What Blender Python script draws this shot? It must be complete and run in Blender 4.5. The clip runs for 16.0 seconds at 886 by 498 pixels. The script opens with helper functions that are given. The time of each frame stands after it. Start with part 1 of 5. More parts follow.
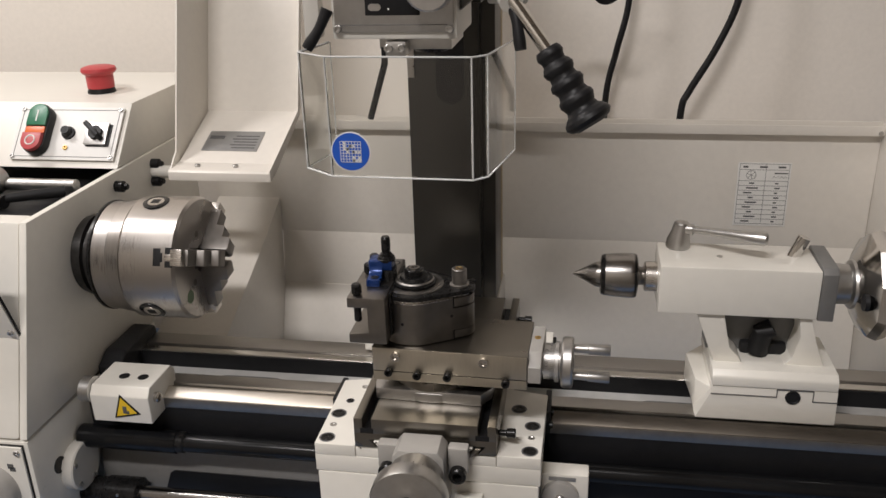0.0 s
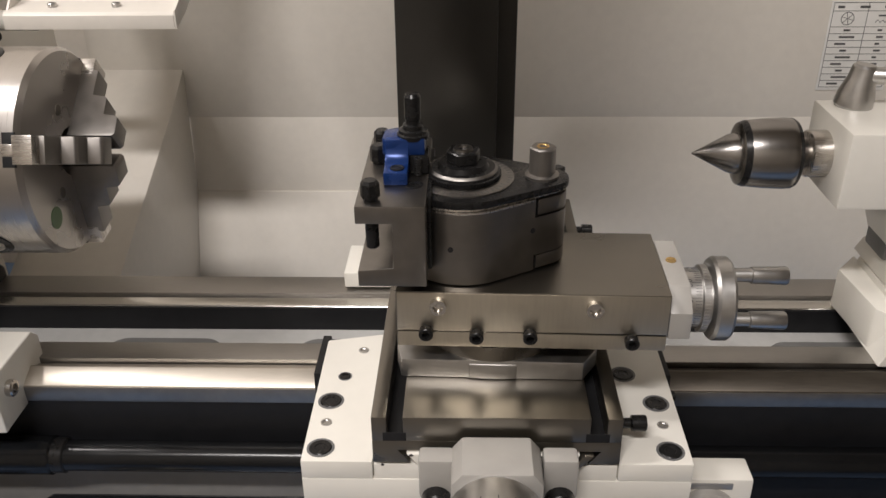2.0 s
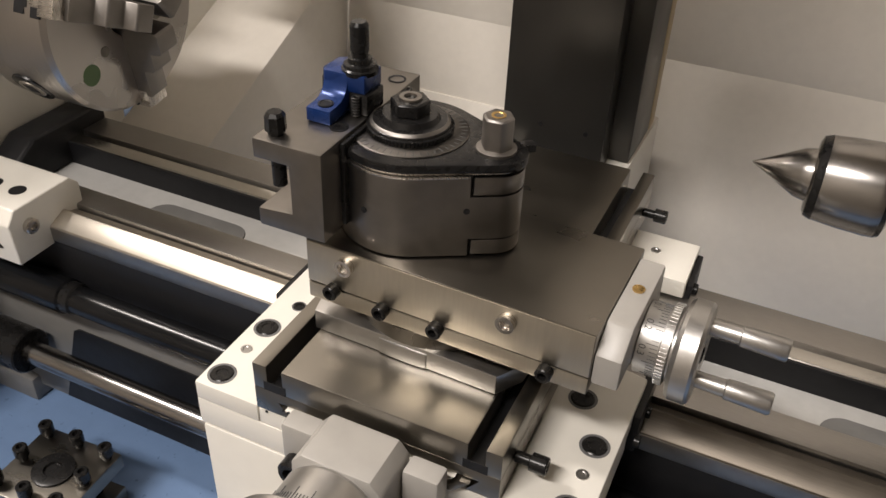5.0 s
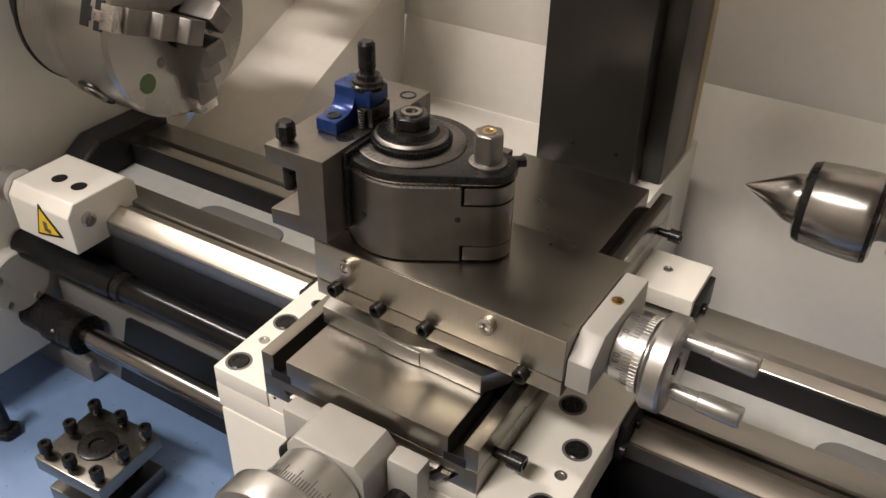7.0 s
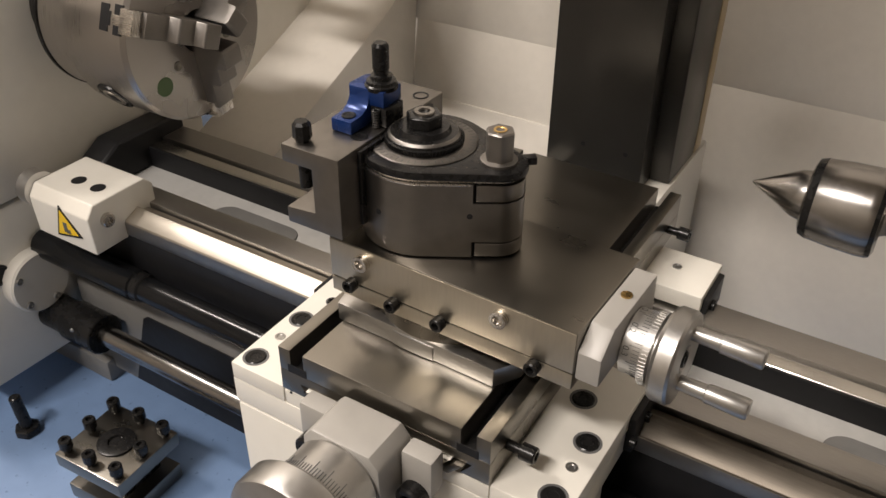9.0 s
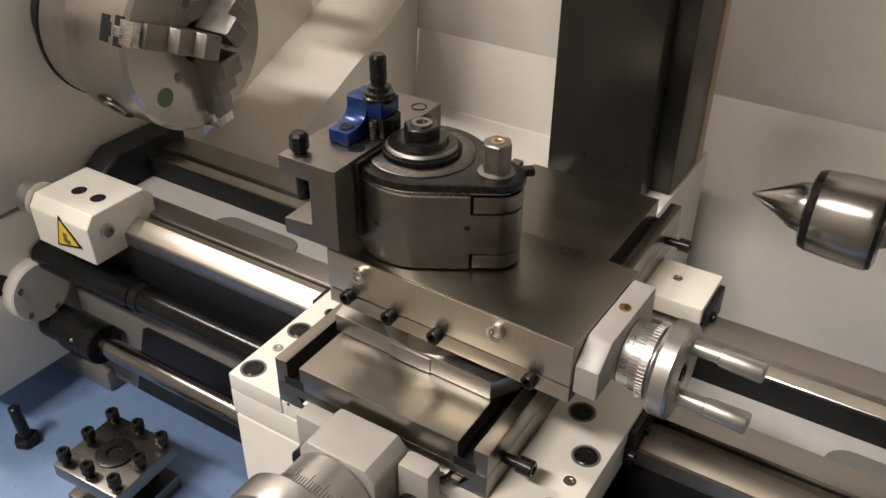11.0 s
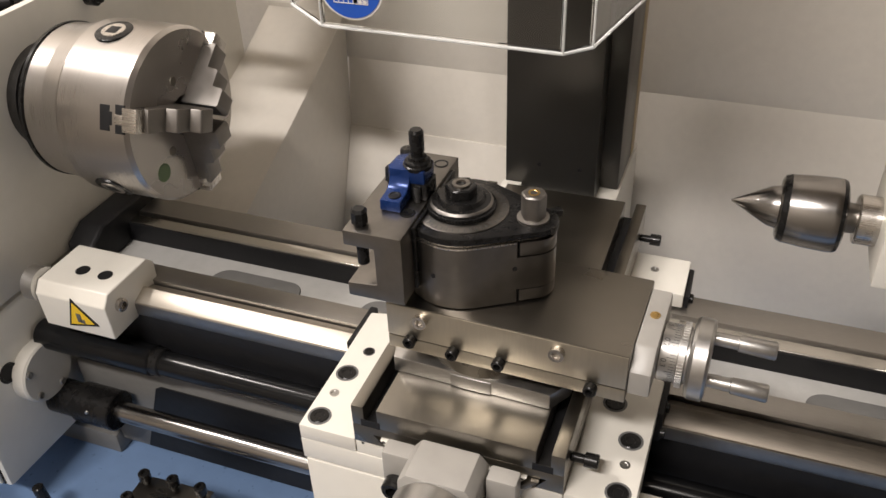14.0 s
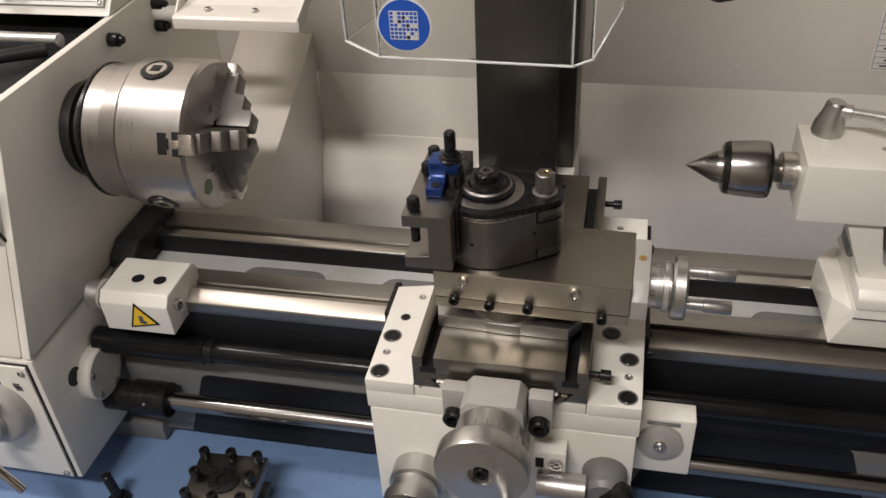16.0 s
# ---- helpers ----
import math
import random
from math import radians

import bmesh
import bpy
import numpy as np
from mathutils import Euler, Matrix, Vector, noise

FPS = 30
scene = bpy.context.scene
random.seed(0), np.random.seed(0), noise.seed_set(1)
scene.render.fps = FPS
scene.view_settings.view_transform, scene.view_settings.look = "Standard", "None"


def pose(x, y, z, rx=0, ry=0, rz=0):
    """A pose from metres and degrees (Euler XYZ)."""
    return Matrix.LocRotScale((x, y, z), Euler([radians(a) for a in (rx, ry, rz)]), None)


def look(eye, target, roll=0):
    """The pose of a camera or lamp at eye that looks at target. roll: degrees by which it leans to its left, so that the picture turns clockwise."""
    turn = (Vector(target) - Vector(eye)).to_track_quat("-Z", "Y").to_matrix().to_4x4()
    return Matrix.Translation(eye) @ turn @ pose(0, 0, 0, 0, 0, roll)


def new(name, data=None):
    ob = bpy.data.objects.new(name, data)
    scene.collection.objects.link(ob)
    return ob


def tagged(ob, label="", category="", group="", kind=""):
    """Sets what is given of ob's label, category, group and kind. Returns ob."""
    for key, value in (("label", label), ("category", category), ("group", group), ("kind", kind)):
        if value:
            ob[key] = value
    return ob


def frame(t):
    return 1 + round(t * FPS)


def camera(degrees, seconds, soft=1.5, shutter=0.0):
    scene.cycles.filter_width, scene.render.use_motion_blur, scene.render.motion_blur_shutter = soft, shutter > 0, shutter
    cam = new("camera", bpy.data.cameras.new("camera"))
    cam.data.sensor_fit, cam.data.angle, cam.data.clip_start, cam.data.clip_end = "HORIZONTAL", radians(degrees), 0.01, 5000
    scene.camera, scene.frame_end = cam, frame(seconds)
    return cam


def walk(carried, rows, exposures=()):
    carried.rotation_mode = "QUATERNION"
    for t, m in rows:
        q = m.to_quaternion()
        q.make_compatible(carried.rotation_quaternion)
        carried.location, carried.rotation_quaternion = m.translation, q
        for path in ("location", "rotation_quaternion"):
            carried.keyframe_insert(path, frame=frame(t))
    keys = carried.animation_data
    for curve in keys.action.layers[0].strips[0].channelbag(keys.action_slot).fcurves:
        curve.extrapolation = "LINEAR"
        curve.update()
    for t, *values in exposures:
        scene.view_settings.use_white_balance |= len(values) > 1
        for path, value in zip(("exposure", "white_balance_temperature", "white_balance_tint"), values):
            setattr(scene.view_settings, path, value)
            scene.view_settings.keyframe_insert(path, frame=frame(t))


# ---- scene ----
cam = camera(54.3, 16.0)
PATH = [
    (0, (0.125, -0.764, 0.634), (-0.188, 1.066, -0.109), -1.6),
    (0.5, (0.097, -0.692, 0.586), (-0.203, 1.128, -0.186), -1.6),
    (1, (0.058, -0.601, 0.544), (-0.192, 1.202, -0.285), -1.6),
    (1.5, (0.007, -0.538, 0.515), (-0.169, 1.245, -0.372), -1.4),
    (2, (-0.015, -0.486, 0.497), (-0.068, 1.279, -0.442), -0.6),
    (2.5, (0.0, -0.438, 0.483), (-0.038, 1.283, -0.534), 1.1),
    (3, (0.051, -0.405, 0.476), (-0.183, 1.262, -0.604), 2.1),
    (3.5, (0.074, -0.392, 0.474), (-0.329, 1.224, -0.634), 1.6),
    (4, (0.091, -0.387, 0.484), (-0.399, 1.181, -0.656), 1.9),
    (6.5, (0.174, -0.382, 0.507), (-0.653, 1.035, -0.637), 1.7),
    (7, (0.177, -0.386, 0.511), (-0.659, 1.034, -0.623), 1.3),
    (7.5, (0.179, -0.386, 0.511), (-0.665, 1.034, -0.615), 1.0),
    (8, (0.181, -0.39, 0.512), (-0.674, 1.028, -0.61), 0.7),
    (8.5, (0.181, -0.395, 0.513), (-0.677, 1.018, -0.614), 0.6),
    (11, (0.183, -0.391, 0.513), (-0.693, 1.025, -0.595), 0.5),
    (11.5, (0.181, -0.393, 0.519), (-0.698, 1.026, -0.583), 0.4),
    (12, (0.186, -0.395, 0.52), (-0.695, 1.025, -0.578), 0.3),
    (12.5, (0.182, -0.408, 0.527), (-0.682, 1.024, -0.57), 0.2),
    (13, (0.174, -0.413, 0.534), (-0.656, 1.027, -0.579), -1.0),
    (13.5, (0.148, -0.433, 0.555), (-0.582, 1.042, -0.582), -1.8),
    (14, (0.116, -0.455, 0.577), (-0.48, 1.062, -0.583), -2.3),
    (14.5, (0.074, -0.481, 0.604), (-0.324, 1.057, -0.611), -1.7),
    (15, (0.094, -0.527, 0.64), (-0.235, 0.997, -0.612), -1.4),
    (15.5, (0.107, -0.567, 0.636), (-0.29, 0.988, -0.557), -2.3),
    (16, (0.068, -0.58, 0.642), (-0.308, 0.991, -0.537), -3.4),
]
walk(cam, [(t, look(eye, target, roll)) for t, eye, target, roll in PATH],
     exposures=[(0.0, -0.12, 6100, 10), (0.5, -0.20, 6100, 10), (1.5, -0.03, 6150, 10), (2.5, 0.17, 6200, 10), (4.0, 0.33, 6350, 10), (8.5, 0.29, 6600, 10), (14.0, 0.31, 6400, 10), (15.0, 0.16, 6300, 10), (16.0, -0.05, 6250, 10)])

# ---- world, lamps, exposure ----
world = bpy.data.worlds.new("room_air")
scene.world = world
world.use_nodes = True
world.node_tree.nodes["Background"].inputs[0].default_value = (0.9, 0.82, 0.72, 1)
world.node_tree.nodes["Background"].inputs[1].default_value = 0.035


def ceiling_lamp(x, y, z, sx, sy, watts, colour):
    lamp = bpy.data.lights.new("ceiling_lamp", "AREA")
    lamp.shape, lamp.size, lamp.size_y, lamp.energy, lamp.color = "RECTANGLE", sx, sy, watts, colour
    ob = new("ceiling_lamp", lamp)
    ob.matrix_world = look((x, y, z), (x, y, z - 1))
    return ob


WARM = (1.0, 0.915, 0.845)
ceiling_lamp(-1.60, -0.34, 2.32, 0.70, 0.20, 37, WARM)
ceiling_lamp(-0.45, -1.62, 2.32, 0.95, 0.20, 58, WARM)


# ---- materials ----
def material(name, colour, rough=0.5, metal=0.0, vary=0.12, grain=60.0, bump=0.05, blotch=6.0, streak=None, coat=0.0, speck=None, fine=1.0):
    """Base colour broken at two scales, uneven roughness and a fine relief. streak: how the grain is stretched along x, y, z."""
    m = bpy.data.materials.new(name)
    m.use_nodes = True
    n, l = m.node_tree.nodes, m.node_tree.links
    b = n["Principled BSDF"]
    tc = n.new("ShaderNodeTexCoord")
    mp = n.new("ShaderNodeMapping")
    if streak:
        mp.inputs["Scale"].default_value = streak
    l.new(tc.outputs["Object"], mp.inputs[0])
    fine_n = n.new("ShaderNodeTexNoise")
    fine_n.inputs["Scale"].default_value, fine_n.inputs["Detail"].default_value = grain, 5
    l.new(mp.outputs[0], fine_n.inputs["Vector"])
    big = n.new("ShaderNodeTexNoise")
    big.inputs["Scale"].default_value, big.inputs["Detail"].default_value = blotch, 3
    l.new(tc.outputs["Object"], big.inputs["Vector"])
    mix = n.new("ShaderNodeMix")
    mix.data_type = "FLOAT"
    mix.inputs[0].default_value = 0.5
    l.new(fine_n.outputs[0], mix.inputs[2])
    l.new(big.outputs[0], mix.inputs[3])
    ramp = n.new("ShaderNodeValToRGB")
    lo = [c * (1 - vary) for c in colour]
    hi = [min(1, c * (1 + vary)) for c in colour]
    ramp.color_ramp.elements[0].position, ramp.color_ramp.elements[1].position = 0.32, 0.68
    ramp.color_ramp.elements[0].color, ramp.color_ramp.elements[1].color = (*lo, 1), (*hi, 1)
    l.new(mix.outputs[0], ramp.inputs[0])
    out = ramp.outputs[0]
    if speck:
        sp = n.new("ShaderNodeTexNoise")
        sp.inputs["Scale"].default_value, sp.inputs["Detail"].default_value = speck[0], 2
        l.new(tc.outputs["Object"], sp.inputs["Vector"])
        cut = n.new("ShaderNodeMapRange")
        cut.inputs[1].default_value, cut.inputs[2].default_value = speck[1], speck[1] + 0.06
        l.new(sp.outputs[0], cut.inputs[0])
        mc = n.new("ShaderNodeMix")
        mc.data_type = "RGBA"
        mc.inputs[7].default_value = (*speck[2], 1)
        l.new(cut.outputs[0], mc.inputs[0])
        l.new(out, mc.inputs[6])
        out = mc.outputs[2]
    l.new(out, b.inputs["Base Color"])
    rr = n.new("ShaderNodeMapRange")
    rr.inputs[1].default_value, rr.inputs[2].default_value = 0.3, 0.7
    rr.inputs[3].default_value, rr.inputs[4].default_value = max(0.02, rough * 0.82), min(1, rough * 1.2)
    l.new(mix.outputs[0], rr.inputs[0])
    l.new(rr.outputs[0], b.inputs["Roughness"])
    b.inputs["Metallic"].default_value = metal
    b.inputs["Coat Weight"].default_value = coat
    if bump:
        bp = n.new("ShaderNodeBump")
        bp.inputs["Strength"].default_value, bp.inputs["Distance"].default_value = bump, 0.0006 * fine
        l.new(fine_n.outputs[0], bp.inputs["Height"])
        l.new(bp.outputs[0], b.inputs["Normal"])
    return m


CREAM = material("cream_enamel", (0.76, 0.735, 0.67), 0.33, 0, 0.03, 90, 0.12, 9)
SHEET = material("white_sheet_paint", (0.76, 0.72, 0.655), 0.36, 0, 0.035, 120, 0.1, 4)
GREYPAINT = material("grey_white_enamel", (0.62, 0.60, 0.55), 0.32, 0, 0.04, 90, 0.12, 8)
STEEL = material("ground_steel", (0.60, 0.57, 0.53), 0.27, 1, 0.14, 90, 0.1, 14, (1, 30, 1))
TURNED = material("turned_steel", (0.46, 0.435, 0.41), 0.29, 1, 0.06, 60, 0.015, 20, (60, 0.5, 0.5))
CHROME = material("polished_steel", (0.72, 0.70, 0.67), 0.13, 1, 0.06, 60, 0.02, 20)
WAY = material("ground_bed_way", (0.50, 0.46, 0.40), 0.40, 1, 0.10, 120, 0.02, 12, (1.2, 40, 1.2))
POLISHED = material("polished_guide_steel", (0.62, 0.60, 0.56), 0.20, 1, 0.05, 120, 0.0, 12, (1.2, 40, 1.2))
# Same steel as WAY, darkened where it mirrors no lamp.
DARKWAY = material("brown_reflection_way", (0.125, 0.110, 0.092), 0.46, 1, 0.18, 60, 0.03, 14, (1.2, 40, 1.2))
# Way steel made darker for faces that reflect less light than the front facet.
DULLWAY = material("dim_reflection_way", (0.36, 0.345, 0.325), 0.36, 1, 0.14, 120, 0.05, 12, (1.2, 40, 1.2))
DARKSCREW = material("dark_screw_steel", (0.07, 0.068, 0.066), 0.32, 0.8, 0.3, 200, 0.1, 40)
CENTRE = material("dark_bright_steel", (0.31, 0.297, 0.284), 0.23, 1, 0.025, 60, 0.0, 20, (60, 0.5, 0.5))
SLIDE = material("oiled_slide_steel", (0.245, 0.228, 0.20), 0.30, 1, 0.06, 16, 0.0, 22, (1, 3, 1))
# Brighter than SLIDE to hold the reflection seen on the slide's front.
GROUND = material("ground_steel_reflection", (0.56, 0.515, 0.43), 0.40, 1, 0.07, 90, 0.03, 16, (9, 1, 1))
POST = material("hardened_grey_steel", (0.23, 0.216, 0.20), 0.34, 1, 0.10, 150, 0.06, 25)
LEADBLACK = material("matt_black_tube", (0.006, 0.0063, 0.007), 0.20, 0, 0.2, 60, 0.03, 20)
COLUMN = material("dark_slideway_steel", (0.058, 0.055, 0.050), 0.33, 0.7, 0.10, 25, 0.0, 7)
BLACK = material("black_oxide", (0.010, 0.0097, 0.0097), 0.27, 0.0, 0.3, 200, 0.1, 40)
# Plastic parts, and flat black pieces that stand for the shade in holes.
RUBBER = material("black_plastic_and_hole_shade", (0.014, 0.014, 0.015), 0.42, 0, 0.25, 150, 0.15, 20)
SATIN = material("satin_aluminium", (0.52, 0.51, 0.495), 0.36, 1, 0.08, 200, 0.08, 20)
# Grey paint of the castings; also stands for shade in hollows and pockets.
CASTING = material("grey_paint_and_shade", (0.155, 0.153, 0.148), 0.42, 0, 0.10, 130, 0.35, 12)
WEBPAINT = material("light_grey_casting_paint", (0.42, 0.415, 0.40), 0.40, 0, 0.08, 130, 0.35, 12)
# Grey that stands for the shaded wall of a bore.
CORE = material("bore_shade_grey", (0.13, 0.13, 0.13), 0.5, 0, 0.15, 130, 0.35, 12)
# Dark paint of the covers, and the shade colour of the core openings.
DARKCAST = material("dark_casting_paint_and_shade", (0.010, 0.0102, 0.0115), 0.42, 0, 0.25, 130, 0.3, 12)
BLUE = material("blue_anodised", (0.009, 0.034, 0.15), 0.26, 0.35, 0.15, 150, 0.06, 30)
BRASS = material("brass", (0.62, 0.42, 0.16), 0.28, 1, 0.12, 100, 0.05, 20)
TRAY = material("blue_tray_enamel", (0.15, 0.235, 0.40), 0.40, 0, 0.07, 80, 0.2, 7, speck=(160, 0.66, (0.09, 0.15, 0.26)))
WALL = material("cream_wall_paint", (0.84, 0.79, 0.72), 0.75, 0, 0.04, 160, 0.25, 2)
# Darker than the back wall so that unseen walls bounce less light.
FARWALL = material("dimmed_wall_paint", (0.36, 0.33, 0.29), 0.75, 0, 0.05, 160, 0.25, 2)
CEIL = material("beige_ceiling_paint", (0.42, 0.38, 0.33), 0.8, 0, 0.03, 90, 0.1, 2)
FLOORM = material("grey_floor_paint", (0.20, 0.19, 0.18), 0.5, 0, 0.15, 30, 0.2, 3)
RED = material("red_plastic", (0.44, 0.045, 0.05), 0.42, 0, 0.10, 100, 0.05, 20)
GREEN = material("green_plastic", (0.02, 0.16, 0.08), 0.35, 0, 0.10, 100, 0.03, 20)
ORANGE = material("orange_plastic", (0.70, 0.14, 0.02), 0.35, 0, 0.10, 100, 0.03, 20)
WHITE = material("white_print", (0.80, 0.79, 0.76), 0.45, 0, 0.03, 100, 0.02, 20)
YELLOW = material("yellow_sticker", (0.78, 0.52, 0.02), 0.4, 0, 0.05, 100, 0.02, 20)
LOGOBLUE = material("blue_sticker", (0.02, 0.10, 0.52), 0.35, 0, 0.06, 100, 0.02, 20)
LOGOGREEN = material("green_sticker", (0.10, 0.17, 0.07), 0.4, 0, 0.15, 100, 0.02, 20)
PLATE = material("grey_label_foil", (0.36, 0.36, 0.36), 0.35, 0.6, 0.08, 100, 0.03, 20)
INK = material("grey_ink", (0.10, 0.10, 0.10), 0.6, 0, 0.1, 100, 0.0, 20)
BRACKET = material("light_grey_enamel", (0.37, 0.355, 0.33), 0.36, 0, 0.06, 100, 0.25, 10)
JAW = material("jaw_steel", (0.25, 0.235, 0.22), 0.44, 1, 0.12, 150, 0.08, 25)
BLACK.node_tree.nodes["Principled BSDF"].inputs["Specular IOR Level"].default_value = 0.28
RUBBER.node_tree.nodes["Principled BSDF"].inputs["Specular IOR Level"].default_value = 0.22
DARKCAST.node_tree.nodes["Principled BSDF"].inputs["Specular IOR Level"].default_value = 0.28
LEADBLACK.node_tree.nodes["Principled BSDF"].inputs["Specular IOR Level"].default_value = 0.3
MAROON = material("dark_red_print", (0.16, 0.02, 0.02), 0.4, 0, 0.10, 100, 0.03, 20)
TAN = material("tan_edge_paint", (0.50, 0.40, 0.25), 0.5, 0, 0.08, 80, 0.1, 8)


def clear_sheet():
    m = bpy.data.materials.new("clear_acrylic")
    m.use_nodes = True
    b = m.node_tree.nodes["Principled BSDF"]
    b.inputs["Base Color"].default_value = (0.97, 0.98, 0.97, 1)
    b.inputs["Roughness"].default_value = 0.03
    b.inputs["Transmission Weight"].default_value = 1.0
    b.inputs["IOR"].default_value = 1.49
    return m


ACRYLIC = clear_sheet()
# Near white, so that the glint of the acrylic edges is in the colour.
FROST = material("acrylic_edge_glint", (0.92, 0.93, 0.92), 0.2, 0, 0.04, 100, 0.02, 20)
FROST.node_tree.nodes["Principled BSDF"].inputs["Transmission Weight"].default_value = 0.45


# ---- shapes ----
AX = {"x": Matrix(((0, 0, 1), (1, 0, 0), (0, 1, 0))).to_4x4(), "y": Matrix(((0, 1, 0), (0, 0, 1), (1, 0, 0))).to_4x4(), "z": Matrix.Identity(4)}


def bevel(bm, width, segments=2, angle=30):
    if width > 0:
        edges = [e for e in bm.edges if len(e.link_faces) == 2 and e.calc_face_angle(0) > radians(angle)]
        bmesh.ops.bevel(bm, geom=edges, offset=width, segments=segments, profile=0.6, affect="EDGES", clamp_overlap=True)
    return bm


def box(x0, x1, y0, y1, z0, z1, bev=0.001):
    bm = bmesh.new()
    bmesh.ops.create_cube(bm, size=1)
    bmesh.ops.scale(bm, vec=(x1 - x0, y1 - y0, z1 - z0), verts=bm.verts)
    bmesh.ops.translate(bm, vec=((x0 + x1) / 2, (y0 + y1) / 2, (z0 + z1) / 2), verts=bm.verts)
    return bevel(bm, bev)


def prism(outline, axis, a0, a1, bev=0.001, segments=2):
    """An outline in the plane across the axis, drawn out from a0 to a1. x: (y, z); y: (z, x); z: (x, y)."""
    bm = bmesh.new()
    m = AX[axis]
    low = [bm.verts.new(m @ Vector((p[0], p[1], a0))) for p in outline]
    top = [bm.verts.new(m @ Vector((p[0], p[1], a1))) for p in outline]
    k = len(outline)
    bm.faces.new(low[::-1])
    bm.faces.new(top)
    for i in range(k):
        bm.faces.new((low[i], low[(i + 1) % k], top[(i + 1) % k], top[i]))
    bmesh.ops.recalc_face_normals(bm, faces=bm.faces)
    return bevel(bm, bev, segments)


def turned(axis, centre, profile, seg=40):
    """A solid of revolution: profile of (place along the axis, radius); centre as across the axis in prism."""
    bm = bmesh.new()
    m = AX[axis]
    rings = []
    for a, r in profile:
        if r < 1e-6:
            rings.append([bm.verts.new(m @ Vector((centre[0], centre[1], a)))])
        else:
            rings.append([bm.verts.new(m @ Vector((centre[0] + r * math.cos(2 * math.pi * i / seg), centre[1] + r * math.sin(2 * math.pi * i / seg), a))) for i in range(seg)])
    for p, q in zip(rings, rings[1:]):
        for i in range(seg):
            j = (i + 1) % seg
            if len(p) == 1 and len(q) == 1:
                continue
            if len(p) == 1:
                bm.faces.new((p[0], q[i], q[j]))
            elif len(q) == 1:
                bm.faces.new((p[i], p[j], q[0]))
            else:
                bm.faces.new((p[i], p[j], q[j], q[i]))
    for ring in (rings[0], rings[-1]):
        if len(ring) > 1:
            bm.faces.new(ring)
    bmesh.ops.recalc_face_normals(bm, faces=bm.faces)
    return bm


def rod(axis, centre, r, a0, a1, chamfer=0.0008, seg=32):
    c = min(chamfer, r * 0.4)
    s = 1 if a1 > a0 else -1
    return turned(axis, centre, [(a0, 0), (a0, r - c), (a0 + s * c, r), (a1 - s * c, r), (a1, r - c), (a1, 0)], seg)


def tube(points, r, seg=12):
    """A round bar along points, its ends closed."""
    bm = bmesh.new()
    pts = [Vector(p) for p in points]
    rings = []
    up = Vector((0.3, 0.5, 0.8))
    for i, p in enumerate(pts):
        d = (pts[min(i + 1, len(pts) - 1)] - pts[max(i - 1, 0)]).normalized()
        u = d.cross(up).normalized()
        v = d.cross(u)
        rr = r[i] if isinstance(r, (list, tuple)) else r
        rings.append([bm.verts.new(p + rr * (math.cos(2 * math.pi * k / seg) * u + math.sin(2 * math.pi * k / seg) * v)) for k in range(seg)])
    for p, q in zip(rings, rings[1:]):
        for i in range(seg):
            bm.faces.new((p[i], p[(i + 1) % seg], q[(i + 1) % seg], q[i]))
    bm.faces.new(rings[0])
    bm.faces.new(rings[-1])
    bmesh.ops.recalc_face_normals(bm, faces=bm.faces)
    return bm


def curve_points(points, steps=8):
    """A smooth line through points."""
    p = [Vector(q) for q in points]
    p = [2 * p[0] - p[1]] + p + [2 * p[-1] - p[-2]]
    out = []
    for i in range(1, len(p) - 2):
        for k in range(steps):
            t = k / steps
            a, b, c, d = p[i - 1], p[i], p[i + 1], p[i + 2]
            out.append(0.5 * (2 * b + (c - a) * t + (2 * a - 5 * b + 4 * c - d) * t * t + (3 * b - a - 3 * c + d) * t ** 3))
    return out + [p[-2]]


def joined(*bms):
    out = bms[0]
    for other in bms[1:]:
        me = bpy.data.meshes.new("joint")
        other.to_mesh(me)
        out.from_mesh(me)
        bpy.data.meshes.remove(me)
        other.free()
    return out


def moved(bm, m):
    bm.transform(m)
    return bm


def to_mesh(name, bm, mat):
    bm.normal_update()
    for f in bm.faces:
        f.smooth = True
    for e in bm.edges:
        e.smooth = len(e.link_faces) == 2 and e.calc_face_angle(0) < radians(33)
    me = bpy.data.meshes.new(name)
    bm.to_mesh(me)
    bm.free()
    me.materials.append(mat)
    return me


def part(name, bm, mat, parent, label=""):
    ob = new(name, to_mesh(name, bm, mat))
    ob.parent = parent
    if parent.parent is None:
        ob.matrix_parent_inverse = parent.matrix_basis.inverted()
    return tagged(ob, label)


def thing(name, label, category, base=(0, 0, 0), group="", kind=""):
    ob = new(name)
    ob.empty_display_size = 0.02
    ob.location = base
    return tagged(ob, label, category, group, kind)


def solid(name, bm, mat, label, category="", kind="", group=""):
    return tagged(new(name, to_mesh(name, bm, mat)), label, category, group, kind)


def ring(axis, centre, r, a, thick, seg=28):
    """A thin round hoop across the axis."""
    pts = [AX[axis] @ Vector((centre[0] + r * math.cos(2 * math.pi * k / seg), centre[1] + r * math.sin(2 * math.pi * k / seg), a)) for k in range(seg + 1)]
    return tube(pts, thick, 6)


def hexagon(axis, centre, r, a0, a1, bev=0.0006, turn=0.0):
    return prism([(centre[0] + r * math.cos(turn + k * math.pi / 3), centre[1] + r * math.sin(turn + k * math.pi / 3)) for k in range(6)], axis, a0, a1, bev, 1)


